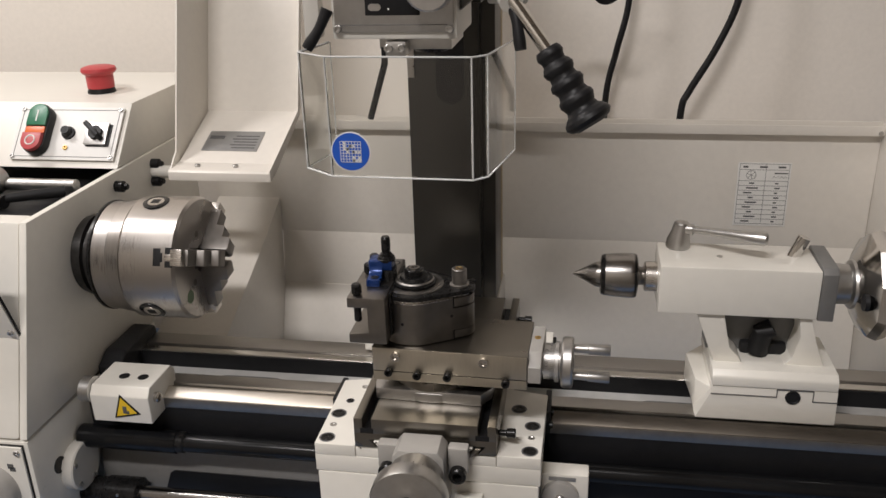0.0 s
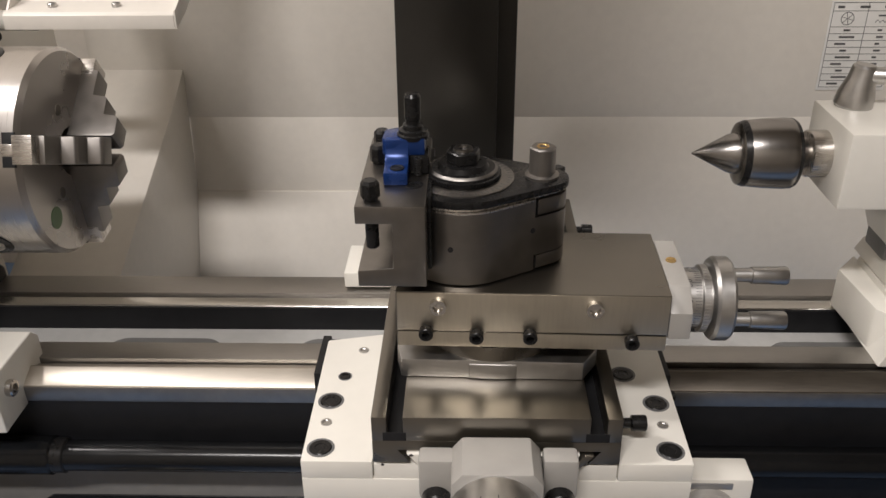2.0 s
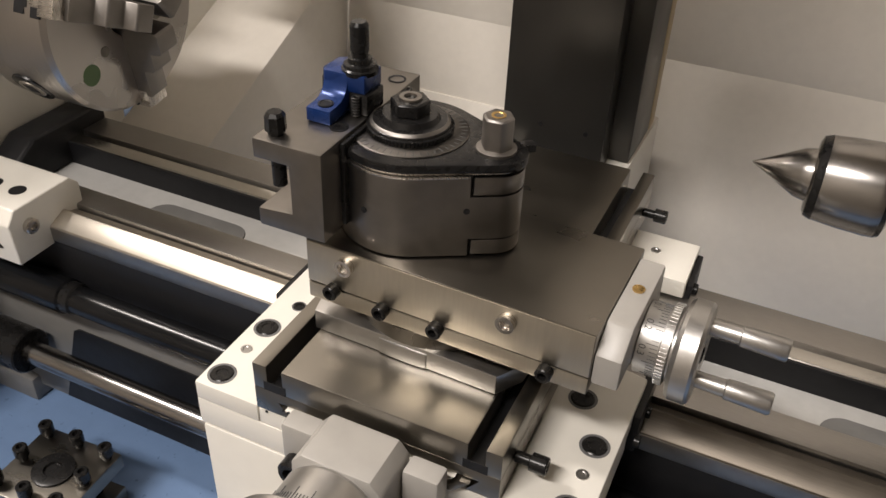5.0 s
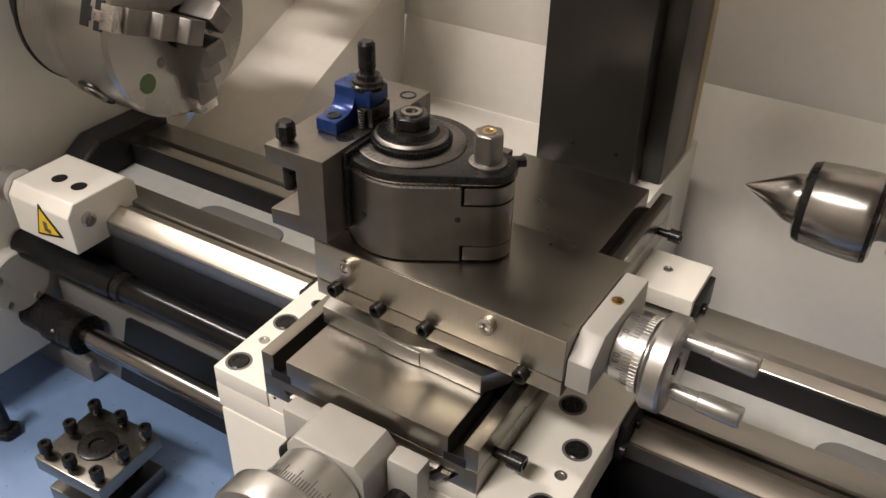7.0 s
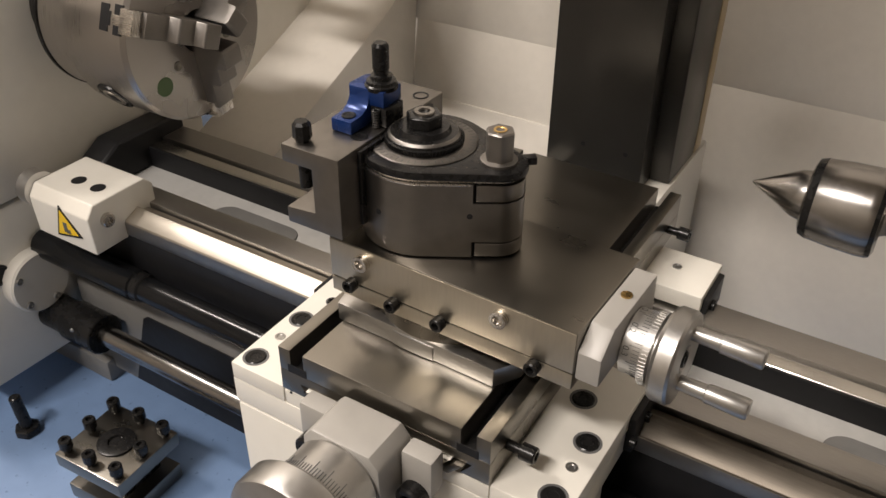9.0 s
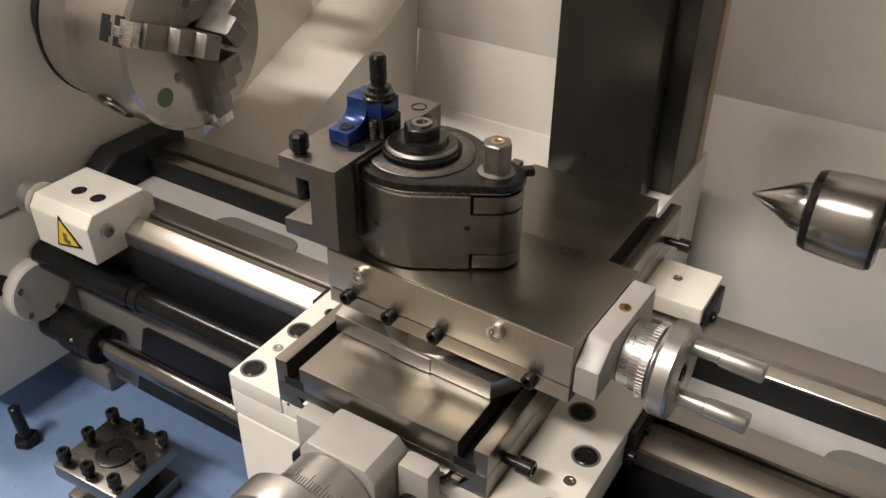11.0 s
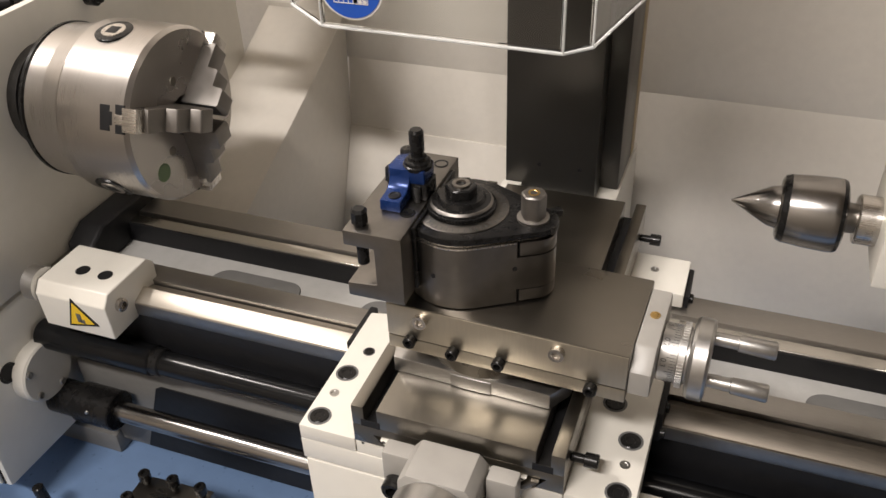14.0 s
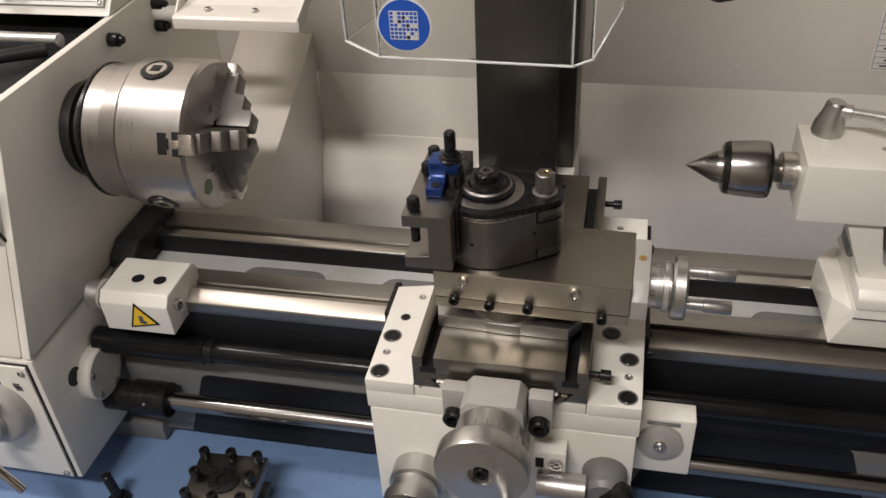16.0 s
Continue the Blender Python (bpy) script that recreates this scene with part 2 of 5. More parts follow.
def socket_screw(axis, centre, r, a0, a1):
    """A socket head from its seat a0 to its face a1, with a six-sided hole."""
    s = 1 if a1 > a0 else -1
    d = min(abs(a1 - a0) * 0.6, r)
    bm = turned(axis, centre, [(a0, r * 0.98), (a1 - s * r * 0.15, r), (a1, r * 0.86), (a1, r * 0.56), (a1 - s * d, r * 0.5), (a1 - s * d, 0)], 18)
    return bm


def hull_outline(c1, r1, c2, r2, n=28):
    """The outline round two circles, as a belt lies round two wheels."""
    pts = []
    d = math.hypot(c2[0] - c1[0], c2[1] - c1[1])
    base = math.atan2(c2[1] - c1[1], c2[0] - c1[0])
    a = math.acos((r1 - r2) / d)
    for k in range(n + 1):
        t = base + a + (2 * math.pi - 2 * a) * k / n
        pts.append((c1[0] + r1 * math.cos(t), c1[1] + r1 * math.sin(t)))
    for k in range(n // 2 + 1):
        t = base - a + 2 * a * k / (n // 2)
        pts.append((c2[0] + r2 * math.cos(t), c2[1] + r2 * math.sin(t)))
    return pts


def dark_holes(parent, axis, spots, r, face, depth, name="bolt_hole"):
    """Counterbored holes drawn flat, the bore's shade in the ring's grey, a socket screw in each; face: the surface
    they open from.
    """
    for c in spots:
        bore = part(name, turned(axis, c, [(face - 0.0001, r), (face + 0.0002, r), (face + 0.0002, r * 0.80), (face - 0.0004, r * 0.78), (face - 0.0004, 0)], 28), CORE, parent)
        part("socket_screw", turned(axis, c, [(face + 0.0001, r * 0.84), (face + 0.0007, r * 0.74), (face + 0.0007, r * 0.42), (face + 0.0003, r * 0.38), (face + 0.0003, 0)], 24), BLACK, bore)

# ---- the room ----
wall_back = solid("wall_back", box(-2.4, 3.6, 0.43, 0.53, -0.85, 2.45, 0), WALL, "cream painted wall behind the lathe", "wall", "structure")
# Added walls out of view; their dark colour holds the bounce light down.
solid("wall_left", box(-2.5, -2.4, -2.6, 0.53, -0.85, 2.45, 0), FARWALL, "unseen side wall, darkened to cut bounce light", "wall", "structure")
solid("wall_right", box(3.6, 3.7, -2.6, 0.53, -0.85, 2.45, 0), FARWALL, "unseen side wall, darkened to cut bounce light", "wall", "structure")
solid("wall_front", box(-2.4, 3.6, -2.7, -2.6, -0.85, 2.45, 0), FARWALL, "unseen wall behind the camera, darkened to cut bounce light", "wall", "structure")
solid("ceiling", box(-2.5, 3.7, -2.7, 0.53, 2.45, 2.55, 0), CEIL, "plain beige painted ceiling", "ceiling", "structure")
solid("floor", box(-2.5, 3.7, -2.7, 0.53, -0.95, -0.85, 0), FLOORM, "grey painted workshop floor", "floor", "structure")

# ---- chip tray on its stand ----
tray = thing("chip_tray", "blue enamelled steel chip tray under the lathe", "tray", (0, 0, -0.85))
part("pan", joined(box(-0.80, 0.85, -0.30, 0.41, -0.012, 0.0, 0.001), box(-0.80, 0.85, -0.312, -0.30, -0.012, 0.03, 0.002)), TRAY, tray)
part("stand", box(-0.76, 0.81, -0.26, 0.38, -0.85, -0.012, 0.004), CREAM, tray, "cream steel stand")

# ---- bed ----
bed = thing("lathe_bed", "grey cast iron lathe bed with ground steel ways", "lathe bed", (0.1, 0, 0))
part("rear_way", prism([(0.0285, 0.165), (0.0285, 0.1820), (0.0302, 0.1822), (0.0310, 0.1865), (0.054, 0.1865), (0.056, 0.184), (0.056, 0.165)], "x", -0.366, 0.62, 0.0004), DULLWAY, bed, "ground steel rear way")
part("rear_strip", prism([(0.0165, 0.167), (0.0165, 0.1843), (0.0172, 0.1850), (0.0272, 0.1850), (0.0280, 0.1843), (0.0280, 0.167)], "x", -0.366, 0.62, 0.0003), POLISHED, bed, "polished guide strip")
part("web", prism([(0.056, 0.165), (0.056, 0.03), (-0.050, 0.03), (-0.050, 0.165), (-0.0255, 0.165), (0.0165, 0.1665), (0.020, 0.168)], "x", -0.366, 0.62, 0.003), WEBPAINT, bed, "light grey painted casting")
part("inner_way", prism([(-0.027, 0.165), (-0.027, 0.1832), (-0.0280, 0.1845), (-0.0458, 0.1845), (-0.0463, 0.165)], "x", -0.366, 0.62, 0.0004), DULLWAY, bed, "ground steel inner way")
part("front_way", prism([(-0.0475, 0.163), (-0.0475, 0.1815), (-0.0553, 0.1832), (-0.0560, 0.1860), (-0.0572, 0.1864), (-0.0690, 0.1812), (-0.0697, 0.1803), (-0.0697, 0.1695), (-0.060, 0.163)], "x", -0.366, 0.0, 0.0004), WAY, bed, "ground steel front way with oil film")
# Right half of the same way; the colour carries its darker reflection.
part("front_way", prism([(-0.0475, 0.163), (-0.0475, 0.1815), (-0.0553, 0.1832), (-0.0560, 0.1860), (-0.0572, 0.1864), (-0.0690, 0.1812), (-0.0697, 0.1803), (-0.0697, 0.1695), (-0.060, 0.163)], "x", 0.0, 0.62, 0.0004), DARKWAY, bed, "right half of the front way, its dark reflection in the colour")
# Added strip: the side face's dimmer reflection is put into its colour.
part("way_edge", box(-0.366, 0.62, -0.0702, -0.0685, 0.1697, 0.1800, 0.0003), DULLWAY, bed, "thin strip that dims the side face of the way")
# Thin dark slab along the inner face of the rear strip.
part("inner_wall", box(-0.366, 0.62, 0.0152, 0.0164, 0.166, 0.1838, 0), DARKCAST, bed, "dark inner face below the rear way")
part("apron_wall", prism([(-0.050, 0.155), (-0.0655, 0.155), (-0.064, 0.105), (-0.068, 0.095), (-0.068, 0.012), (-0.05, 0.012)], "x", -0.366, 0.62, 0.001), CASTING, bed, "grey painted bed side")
part("rack", box(-0.366, 0.62, -0.0698, -0.055, 0.122, 0.1697, 0.0012), DARKCAST, bed, "black painted rack cover")
part("rack_cover", box(0.105, 0.62, -0.0712, -0.0600, 0.0940, 0.1222, 0.0010), DARKCAST, bed, "black painted rack cover")
part("foot", box(-0.420, -0.343, -0.076, 0.09, 0.0, 0.022, 0.003), CASTING, bed, "painted foot")
part("end_foot", box(0.55, 0.66, -0.105, 0.09, 0.0, 0.035, 0.003), GREYPAINT, bed, "painted foot")
# No holes are cut: dark sheets on the side give the openings' shade.
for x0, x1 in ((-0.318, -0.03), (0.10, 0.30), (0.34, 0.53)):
    part("opening_shade", prism([(0.0130, x0 + 0.002), (0.088, x0 + 0.028), (0.092, x0 + 0.034), (0.092, x1 - 0.034), (0.088, x1 - 0.028), (0.0130, x1 - 0.002)], "y", -0.0688, -0.0665, 0.0004, 1), DARKCAST, bed, "flat dark sheet for the shade in a core opening")
# Darker patches laid on the web carry the shade of its pockets.
for x0 in (-0.244, -0.114, 0.200, 0.330, 0.460):
    part("web_pocket_shade", prism(hull_outline((x0, -0.0095), 0.0135, (x0 + 0.051, -0.0095), 0.01349, 20), "z", 0.1640, 0.1668, 0.0006, 1), CASTING, bed, "raised grey patch for the shade of a rounded pocket")

lead = thing("leadscrew", "black covered leadscrew beside the bed", "leadscrew", (0.1, -0.08, 0.137))
part("screw", rod("x", (-0.0815, 0.137), 0.0095, -0.27, 0.62), LEADBLACK, lead)
part("sleeve", rod("x", (-0.0815, 0.137), 0.0120, -0.374, -0.266, 0.002), LEADBLACK, lead)
part("collar", rod("x", (-0.0815, 0.137), 0.0108, -0.268, -0.259, 0.001), BLACK, lead)

shaft = thing("feed_shaft", "bright steel feed shaft with black coupling", "shaft", (0.1, -0.088, 0.075))
part("bar", rod("x", (-0.088, 0.0745), 0.0082, -0.33, 0.62), CENTRE, shaft)
cp = part("coupling", joined(rod("x", (-0.088, 0.0745), 0.0165, -0.350, -0.314, 0.001), rod("x", (-0.088, 0.0745), 0.0145, -0.376, -0.349, 0.001)), BLACK, shaft, "black steel coupling")
part("set_screw", turned("y", (0.082, -0.332), [(-0.1045, 0), (-0.1045, 0.0012), (-0.1030, 0.0018)], 10), SATIN, cp)

cap = thing("bearing_cover", "round grey bearing cover screwed to the headstock", "cover", (-0.372, -0.092, 0.108))
part("disc", turned("x", (-0.097, 0.112), [(-0.376, 0.0255), (-0.3655, 0.0255), (-0.3640, 0.024), (-0.3640, 0)], 40), GREYPAINT, cap)
for k in (0.75, -1.15, 2.6, -2.4):
    part("screw", socket_screw("x", (-0.097 + 0.020 * math.cos(k), 0.112 + 0.020 * math.sin(k)), 0.003, -0.3642, -0.3625), SATIN, cap)

# ---- headstock ----
head = thing("headstock", "cream enamelled headstock housing with screwed cover panels", "headstock", (-0.55, 0.05, 0.03))
part("housing", prism([(-0.092, 0.372), (-0.157, 0.180), (0.26, 0.180), (0.26, 0.372), (0.20, 0.372), (0.19, 0.350), (-0.06, 0.350), (-0.07, 0.372)], "x", -0.80, -0.384, 0.004), CREAM, head)
part("side_plate", prism([(-0.0925, 0.3725), (-0.157, 0.1805), (0.262, 0.1805), (0.262, 0.3725)], "x", -0.3835, -0.3758, 0.0016), CREAM, head)
part("lower_housing", prism([(-0.157, 0.178), (-0.157, 0.036), (-0.080, 0.034), (0.10, 0.034), (0.10, 0.178)], "x", -0.80, -0.376, 0.004), CREAM, head)
slant = Matrix.Translation((0, -0.1245, 0.276)) @ Matrix.Rotation(math.atan2(0.065, 0.192), 4, "X")
fp = part("front_cover", moved(joined(box(-0.80, -0.383, -0.0035, -0.0015, -0.094, 0.092, 0.0008)), slant), CREAM, head)
part("cover_gasket", moved(box(-0.79, -0.3816, -0.0018, -0.0002, -0.0955, 0.0935, 0), slant), RUBBER, head, "dark seam round the cover")
for z in (-0.086, 0.003, 0.084):
    part("cover_screw", moved(socket_screw("y", (z, -0.3885), 0.0032, -0.003, -0.0055), slant), SATIN, fp)
lp = part("lower_cover", box(-0.80, -0.382, -0.1600, -0.1575, 0.041, 0.1735, 0.0008), CREAM, head)
part("cover_gasket", box(-0.79, -0.3806, -0.1580, -0.1565, 0.0395, 0.1750, 0), RUBBER, head, "dark seam round the cover")
for x, z in ((-0.387, 0.168), (-0.387, 0.046)):
    part("cover_screw", socket_screw("y", (z, x), 0.003, -0.1595, -0.162), SATIN, lp)
part("oil_plug", turned("x", (-0.121, 0.128), [(-0.3765, 0.0085), (-0.3750, 0.0085), (-0.3750, 0.0065), (-0.3758, 0.006), (-0.3758, 0)], 24), RUBBER, head, "black plastic plug")
part("seat_step", box(-0.60, -0.3845, -0.0575, 0.185, 0.3497, 0.3545, 0.002), RUBBER, head, "dark rubber mat in the top recess")
for y, z in ((0.066, 0.357), (0.150, 0.358), (0.147, 0.338)):
    part("black_plug", joined(rod("x", (y, z), 0.0062, -0.377, -0.366, 0.001), rod("x", (y, z), 0.0035, -0.367, -0.362)), BLACK, head)
part("stay_pin", rod("x", (0.150, 0.349), 0.0075, -0.377, -0.332, 0.001), GREYPAINT, head, "pin that carries the chuck guard")
for x0, x1, z0, z1 in ((-0.400, -0.394, 0.1500, 0.1550), (-0.3985, -0.3925, 0.1470, 0.1515), (-0.4125, -0.4112, 0.1495, 0.1555), (-0.440, -0.425, 0.1520, 0.1550)):
    part("mark", box(x0, x1, -0.1604, -0.1600, z0, z1, 0), INK, lp)

knob = thing("speed_selector", "round grey selector knob with a dark red pointer", "knob", (-0.425, -0.162, 0.123))
part("dial", turned("y", (0.123, -0.425), [(-0.1600, 0.032), (-0.168, 0.0315), (-0.173, 0.029), (-0.176, 0.024), (-0.1765, 0)], 44), BRACKET, knob)
part("boss", turned("y", (0.123, -0.425), [(-0.1765, 0.0180), (-0.183, 0.0165), (-0.185, 0.0140), (-0.185, 0)], 32), BRACKET, knob)
part("pointer", prism([(0.128, -0.4225), (0.109, -0.4330), (0.109, -0.4120)], "y", -0.1866, -0.1848, 0.0003, 1), MAROON, knob, "dark red triangular pointer")
part("lever", tube([(-0.434, -0.183, 0.104), (-0.424, -0.192, 0.086), (-0.402, -0.196, 0.064), (-0.4005, -0.1962, 0.0625)], [0.0045, 0.0042, 0.0042, 0.0030]), CHROME, knob, "bright steel lever")
part("stud", tube([(-0.413, -0.172, 0.138), (-0.411, -0.188, 0.157), (-0.4108, -0.189, 0.158)], [0.0068, 0.0058, 0.0045]), SATIN, knob)

# ---- things lying on the headstock ----
key = thing("chuck_key", "steel chuck key lying on the headstock", "tool", (-0.47, 0.02, 0.36))
part("bar", rod("x", (0.040, 0.3655), 0.0065, -0.53, -0.405, 0.001), SATIN, key)
part("hub", joined(rod("y", (0.3700, -0.500), 0.0150, 0.000, 0.045, 0.002)), SATIN, key)
for k, (a, b, r) in enumerate((((-0.60, 0.01, 0.361), (-0.455, -0.012, 0.363), 0.0075), ((-0.50, -0.035, 0.362), (-0.41, 0.025, 0.364), 0.0065), ((-0.62, -0.045, 0.362), (-0.46, -0.05, 0.361), 0.007))):
    solid("black_lever", tube(curve_points([a, (Vector(a) + Vector(b)) / 2 + Vector((0, 0, 0.002)), b], 5), [r * (0.8 + 0.3 * abs(i / 10 - 0.5)) for i in range(11)], 14), RUBBER, "black plastic lever lying on the headstock", "lever", group="levers on the headstock")
wr = thing("hex_key_holder", "small red capped tool lying on the headstock", "tool", (-0.52, 0.04, 0.36))
part("handle", rod("y", (0.366, -0.535), 0.011, 0.01, 0.06, 0.003), RED, wr)
part("grip", rod("y", (0.366, -0.535), 0.009, -0.03, 0.012, 0.002), RUBBER, wr)

# ---- control box ----
cbox = thing("control_box", "cream metal control box with switches and emergency stop", "control box", (-0.45, 0.2, 0.372))
part("body", prism([(0.078, 0.3728), (0.132, 0.4345), (0.3195, 0.4345), (0.3195, 0.3800), (0.300, 0.3728)], "x", -0.80, -0.3785, 0.002), CREAM, cbox)
tilt = Matrix.Translation((0.003, 0.078, 0.3755)) @ Matrix.Rotation(-math.atan2(0.054, 0.0617), 4, "X")


def on_panel(bm):
    return moved(bm, tilt)


pl = part("panel", on_panel(box(-0.512, -0.3865, -0.0022, 0.0, 0.006, 0.0715, 0.0006)), WHITE, cbox, "white switch panel with a printed border")
for x0, x1, z0, z1 in ((-0.508, -0.3905, 0.0095, 0.0101), (-0.508, -0.3905, 0.0674, 0.0680), (-0.508, -0.5074, 0.0095, 0.068), (-0.3911, -0.3905, 0.0095, 0.068)):
    part("border", on_panel(box(x0, x1, -0.0025, -0.0021, z0, z1, 0)), INK, pl)
for x in (-0.5085, -0.3900):
    for z in (0.0095, 0.068):
        part("screw", on_panel(socket_screw("y", (z, x), 0.0026, -0.002, -0.0042)), SATIN, pl)
sw = part("main_switch", on_panel(prism(hull_outline((0.056, -0.480), 0.0135, (0.023, -0.480), 0.0134, 24), "y", -0.013, -0.0021, 0.001)), RUBBER, cbox, "black double push button")
part("start_button", on_panel(prism([(0.0415, -0.4915), (0.0415, -0.4685)] + [(0.0565 + 0.0115 * math.sin(a), -0.480 + 0.0115 * math.cos(a)) for a in [math.pi * k / 12 for k in range(13)]], "y", -0.0165, -0.0128, 0.0008)), GREEN, sw, "green start button")
part("lamp_window", on_panel(box(-0.4915, -0.4685, -0.0150, -0.0128, 0.0325, 0.0405, 0.0006)), ORANGE, sw, "orange signal window")
part("stop_button", on_panel(prism([(0.0315, -0.4685), (0.0315, -0.4915)] + [(0.022 - 0.0115 * math.sin(a), -0.480 - 0.0115 * math.cos(a)) for a in [math.pi * k / 12 for k in range(13)]], "y", -0.0185, -0.0128, 0.0008)), RED, sw, "red stop button")
part("stop_mark", on_panel(ring("y", (0.022, -0.480), 0.0055, -0.0187, 0.0008)), WHITE, sw)
part("start_mark", on_panel(box(-0.4807, -0.4793, -0.0169, -0.0165, 0.046, 0.060, 0)), WHITE, sw)
part("key_lock", on_panel(joined(turned("y", (0.0385, -0.4465), [(-0.0021, 0.0078), (-0.005, 0.0075), (-0.0055, 0.006)], 24), turned("y", (0.0385, -0.4465), [(-0.0055, 0.0055), (-0.012, 0.0048), (-0.012, 0)], 18))), RUBBER, cbox, "black indicator cap")
part("ground_screw", on_panel(socket_screw("y", (0.0205, -0.4465), 0.0028, -0.002, -0.0042)), BRASS, cbox)
rs = part("rotary_switch", on_panel(box(-0.4245, -0.3985, -0.006, -0.002, 0.024, 0.051, 0.0006)), SATIN, cbox, "square rotary switch plate")
part("rotary_back", on_panel(box(-0.4225, -0.3955, -0.0035, -0.0021, 0.0225, 0.0495, 0.0004)), RUBBER, rs)
part("rotary_knob", on_panel(joined(turned("y", (0.0375, -0.4115), [(-0.006, 0.008), (-0.010, 0.0078), (-0.010, 0)], 24), moved(box(-0.0028, 0.0028, -0.019, -0.006, -0.012, 0.012, 0.0012), Matrix.Translation((-0.4115, 0, 0.0375)) @ Matrix.Rotation(radians(-48), 4, "Y")))), RUBBER, rs)
part("emergency_stop", turned("z", (-0.447, 0.189), [(0.4405, 0.0155), (0.456, 0.0158), (0.4575, 0.0185), (0.4605, 0.0205), (0.4640, 0.0195), (0.4655, 0.015), (0.466, 0)], 36), RED, cbox, "red mushroom emergency stop")
part("stop_base", turned("z", (-0.447, 0.189), [(0.4343, 0.0165), (0.4370, 0.0160), (0.4410, 0.0145)], 30), RUBBER, cbox, "black base ring")

# ---- chuck ----
AXZ = 0.305
chuck = thing("lathe_chuck", "three-jaw steel lathe chuck with stepped jaws", "chuck", (-0.30, 0, 0.243))
part("spindle_flange", turned("x", (0, AXZ), [(-0.377, 0.0400), (-0.3700, 0.0400), (-0.3690, 0.0425), (-0.3650, 0.0425), (-0.3640, 0.0380), (-0.3600, 0.0380), (-0.3592, 0.0440), (-0.3565, 0.0440), (-0.3560, 0.0380), (-0.3480, 0.0380)], 64), DARKSCREW, chuck, "black spindle nose")
part("flange_ring", turned("x", (0, AXZ), [(-0.3500, 0.0300), (-0.3500, 0.0545), (-0.3490, 0.0565), (-0.3465, 0.0565), (-0.3456, 0.0545)], 64), BLACK, chuck, "thin dark flange ring")
part("backplate", turned("x", (0, AXZ), [(-0.3458, 0.040), (-0.3458, 0.0545), (-0.3448, 0.0558), (-0.3300, 0.0558), (-0.3297, 0.0546), (-0.3292, 0.0546), (-0.3289, 0.0572), (-0.3150, 0.0590), (-0.3142, 0.0580), (-0.3142, 0.05)], 72), TURNED, chuck, "turned steel backplate")
part("groove", turned("x", (0, AXZ), [(-0.3145, 0.0572), (-0.3126, 0.0572)], 72), BLACK, chuck, "dark joint behind the body")
part("body", turned("x", (0, AXZ), [(-0.3128, 0.05), (-0.3128, 0.0605), (-0.3115, 0.0620), (-0.2585, 0.0620), (-0.2555, 0.0595), (-0.2555, 0.0145), (-0.262, 0.013), (-0.30, 0.013), (-0.30, 0)], 96), TURNED, chuck, "brushed cylindrical body")
ring_spin = Matrix.Translation((0, 0, AXZ))


def jaw_bm():
    """A jaw on the chuck face, pointing up from the axis, with three steps."""
    steps = prism([(-0.2660, 0.0060), (-0.2285, 0.0060), (-0.2270, 0.0080), (-0.2270, 0.0190), (-0.2285, 0.0205), (-0.2360, 0.0215), (-0.2360, 0.0330), (-0.2375, 0.0345), (-0.2450, 0.0355), (-0.2450, 0.0540), (-0.2660, 0.0540)], "z", -0.0080, 0.0080, 0.0008)
    tip = Matrix(((1, 0, 0, 0), (0, 0, 1, 0), (0, 1, 0, 0), (0, 0, 0, 1)))
    bm = moved(steps, tip)
    bmesh.ops.recalc_face_normals(bm, faces=bm.faces)
    return bm


for deg in (68, -52, 188):
    turn = ring_spin @ Matrix.Rotation(radians(deg), 4, "X")
    jw = part("jaw", moved(jaw_bm(), turn), JAW, chuck, "hardened stepped jaw")
    part("jaw_guide", moved(joined(box(-0.2590, -0.2480, -0.0080, 0.0080, 0.0500, 0.0625, 0.0006), box(-0.2650, -0.2585, -0.0032, 0.0032, 0.0500, 0.0624, 0.0004)), turn), STEEL, chuck, "jaw end in its slot")
    # Black slabs at the surface give the shade of the jaw slot.
    part("jaw_slot", moved(joined(box(-0.2765, -0.2690, -0.0085, 0.0085, 0.0560, 0.06215, 0.0003), box(-0.2692, -0.2668, -0.0045, 0.0045, 0.0560, 0.06215, 0.0003), box(-0.2645, -0.2575, -0.0095, 0.0095, 0.0560, 0.0619, 0.0002)), turn), RUBBER, chuck, "dark slot end")
for deg in (8, -112, 128):
    spin = ring_spin @ Matrix.Rotation(radians(deg), 4, "X")
    ps = part("pinion", moved(turned("z", (-0.2910, 0.0), [(0.0590, 0.0132), (0.0622, 0.0130), (0.0626, 0.0122), (0.0626, 0.0)], 30), spin), BLACK, chuck, "dark round key socket")
    part("pinion_face", moved(turned("z", (-0.2910, 0.0), [(0.0620, 0.0086), (0.0632, 0.0082), (0.0632, 0.0)], 26), spin), STEEL, ps)
    part("pinion_hole", moved(box(-0.2952, -0.2868, -0.0042, 0.0042, 0.0600, 0.06335, 0.0002), spin), RUBBER, ps)
for deg in (10, 130, 250):
    part("face_screw", moved(turned("x", (0.0, 0.028), [(-0.2555, 0.0035), (-0.2550, 0.0033), (-0.2550, 0.0020), (-0.2554, 0)], 16), ring_spin @ Matrix.Rotation(radians(deg), 4, "X")), SLIDE, chuck)
part("quality_sticker", turned("x", (-0.035, 0.2770), [(-0.2556, 0.0066), (-0.2551, 0.0066), (-0.2551, 0)], 28), LOGOGREEN, chuck, "round green sticker")

# ---- stop block on the bed ----
gb = thing("bed_stop", "cream enamelled bearing block with a yellow warning sticker", "bracket", (-0.313, -0.075, 0.167))
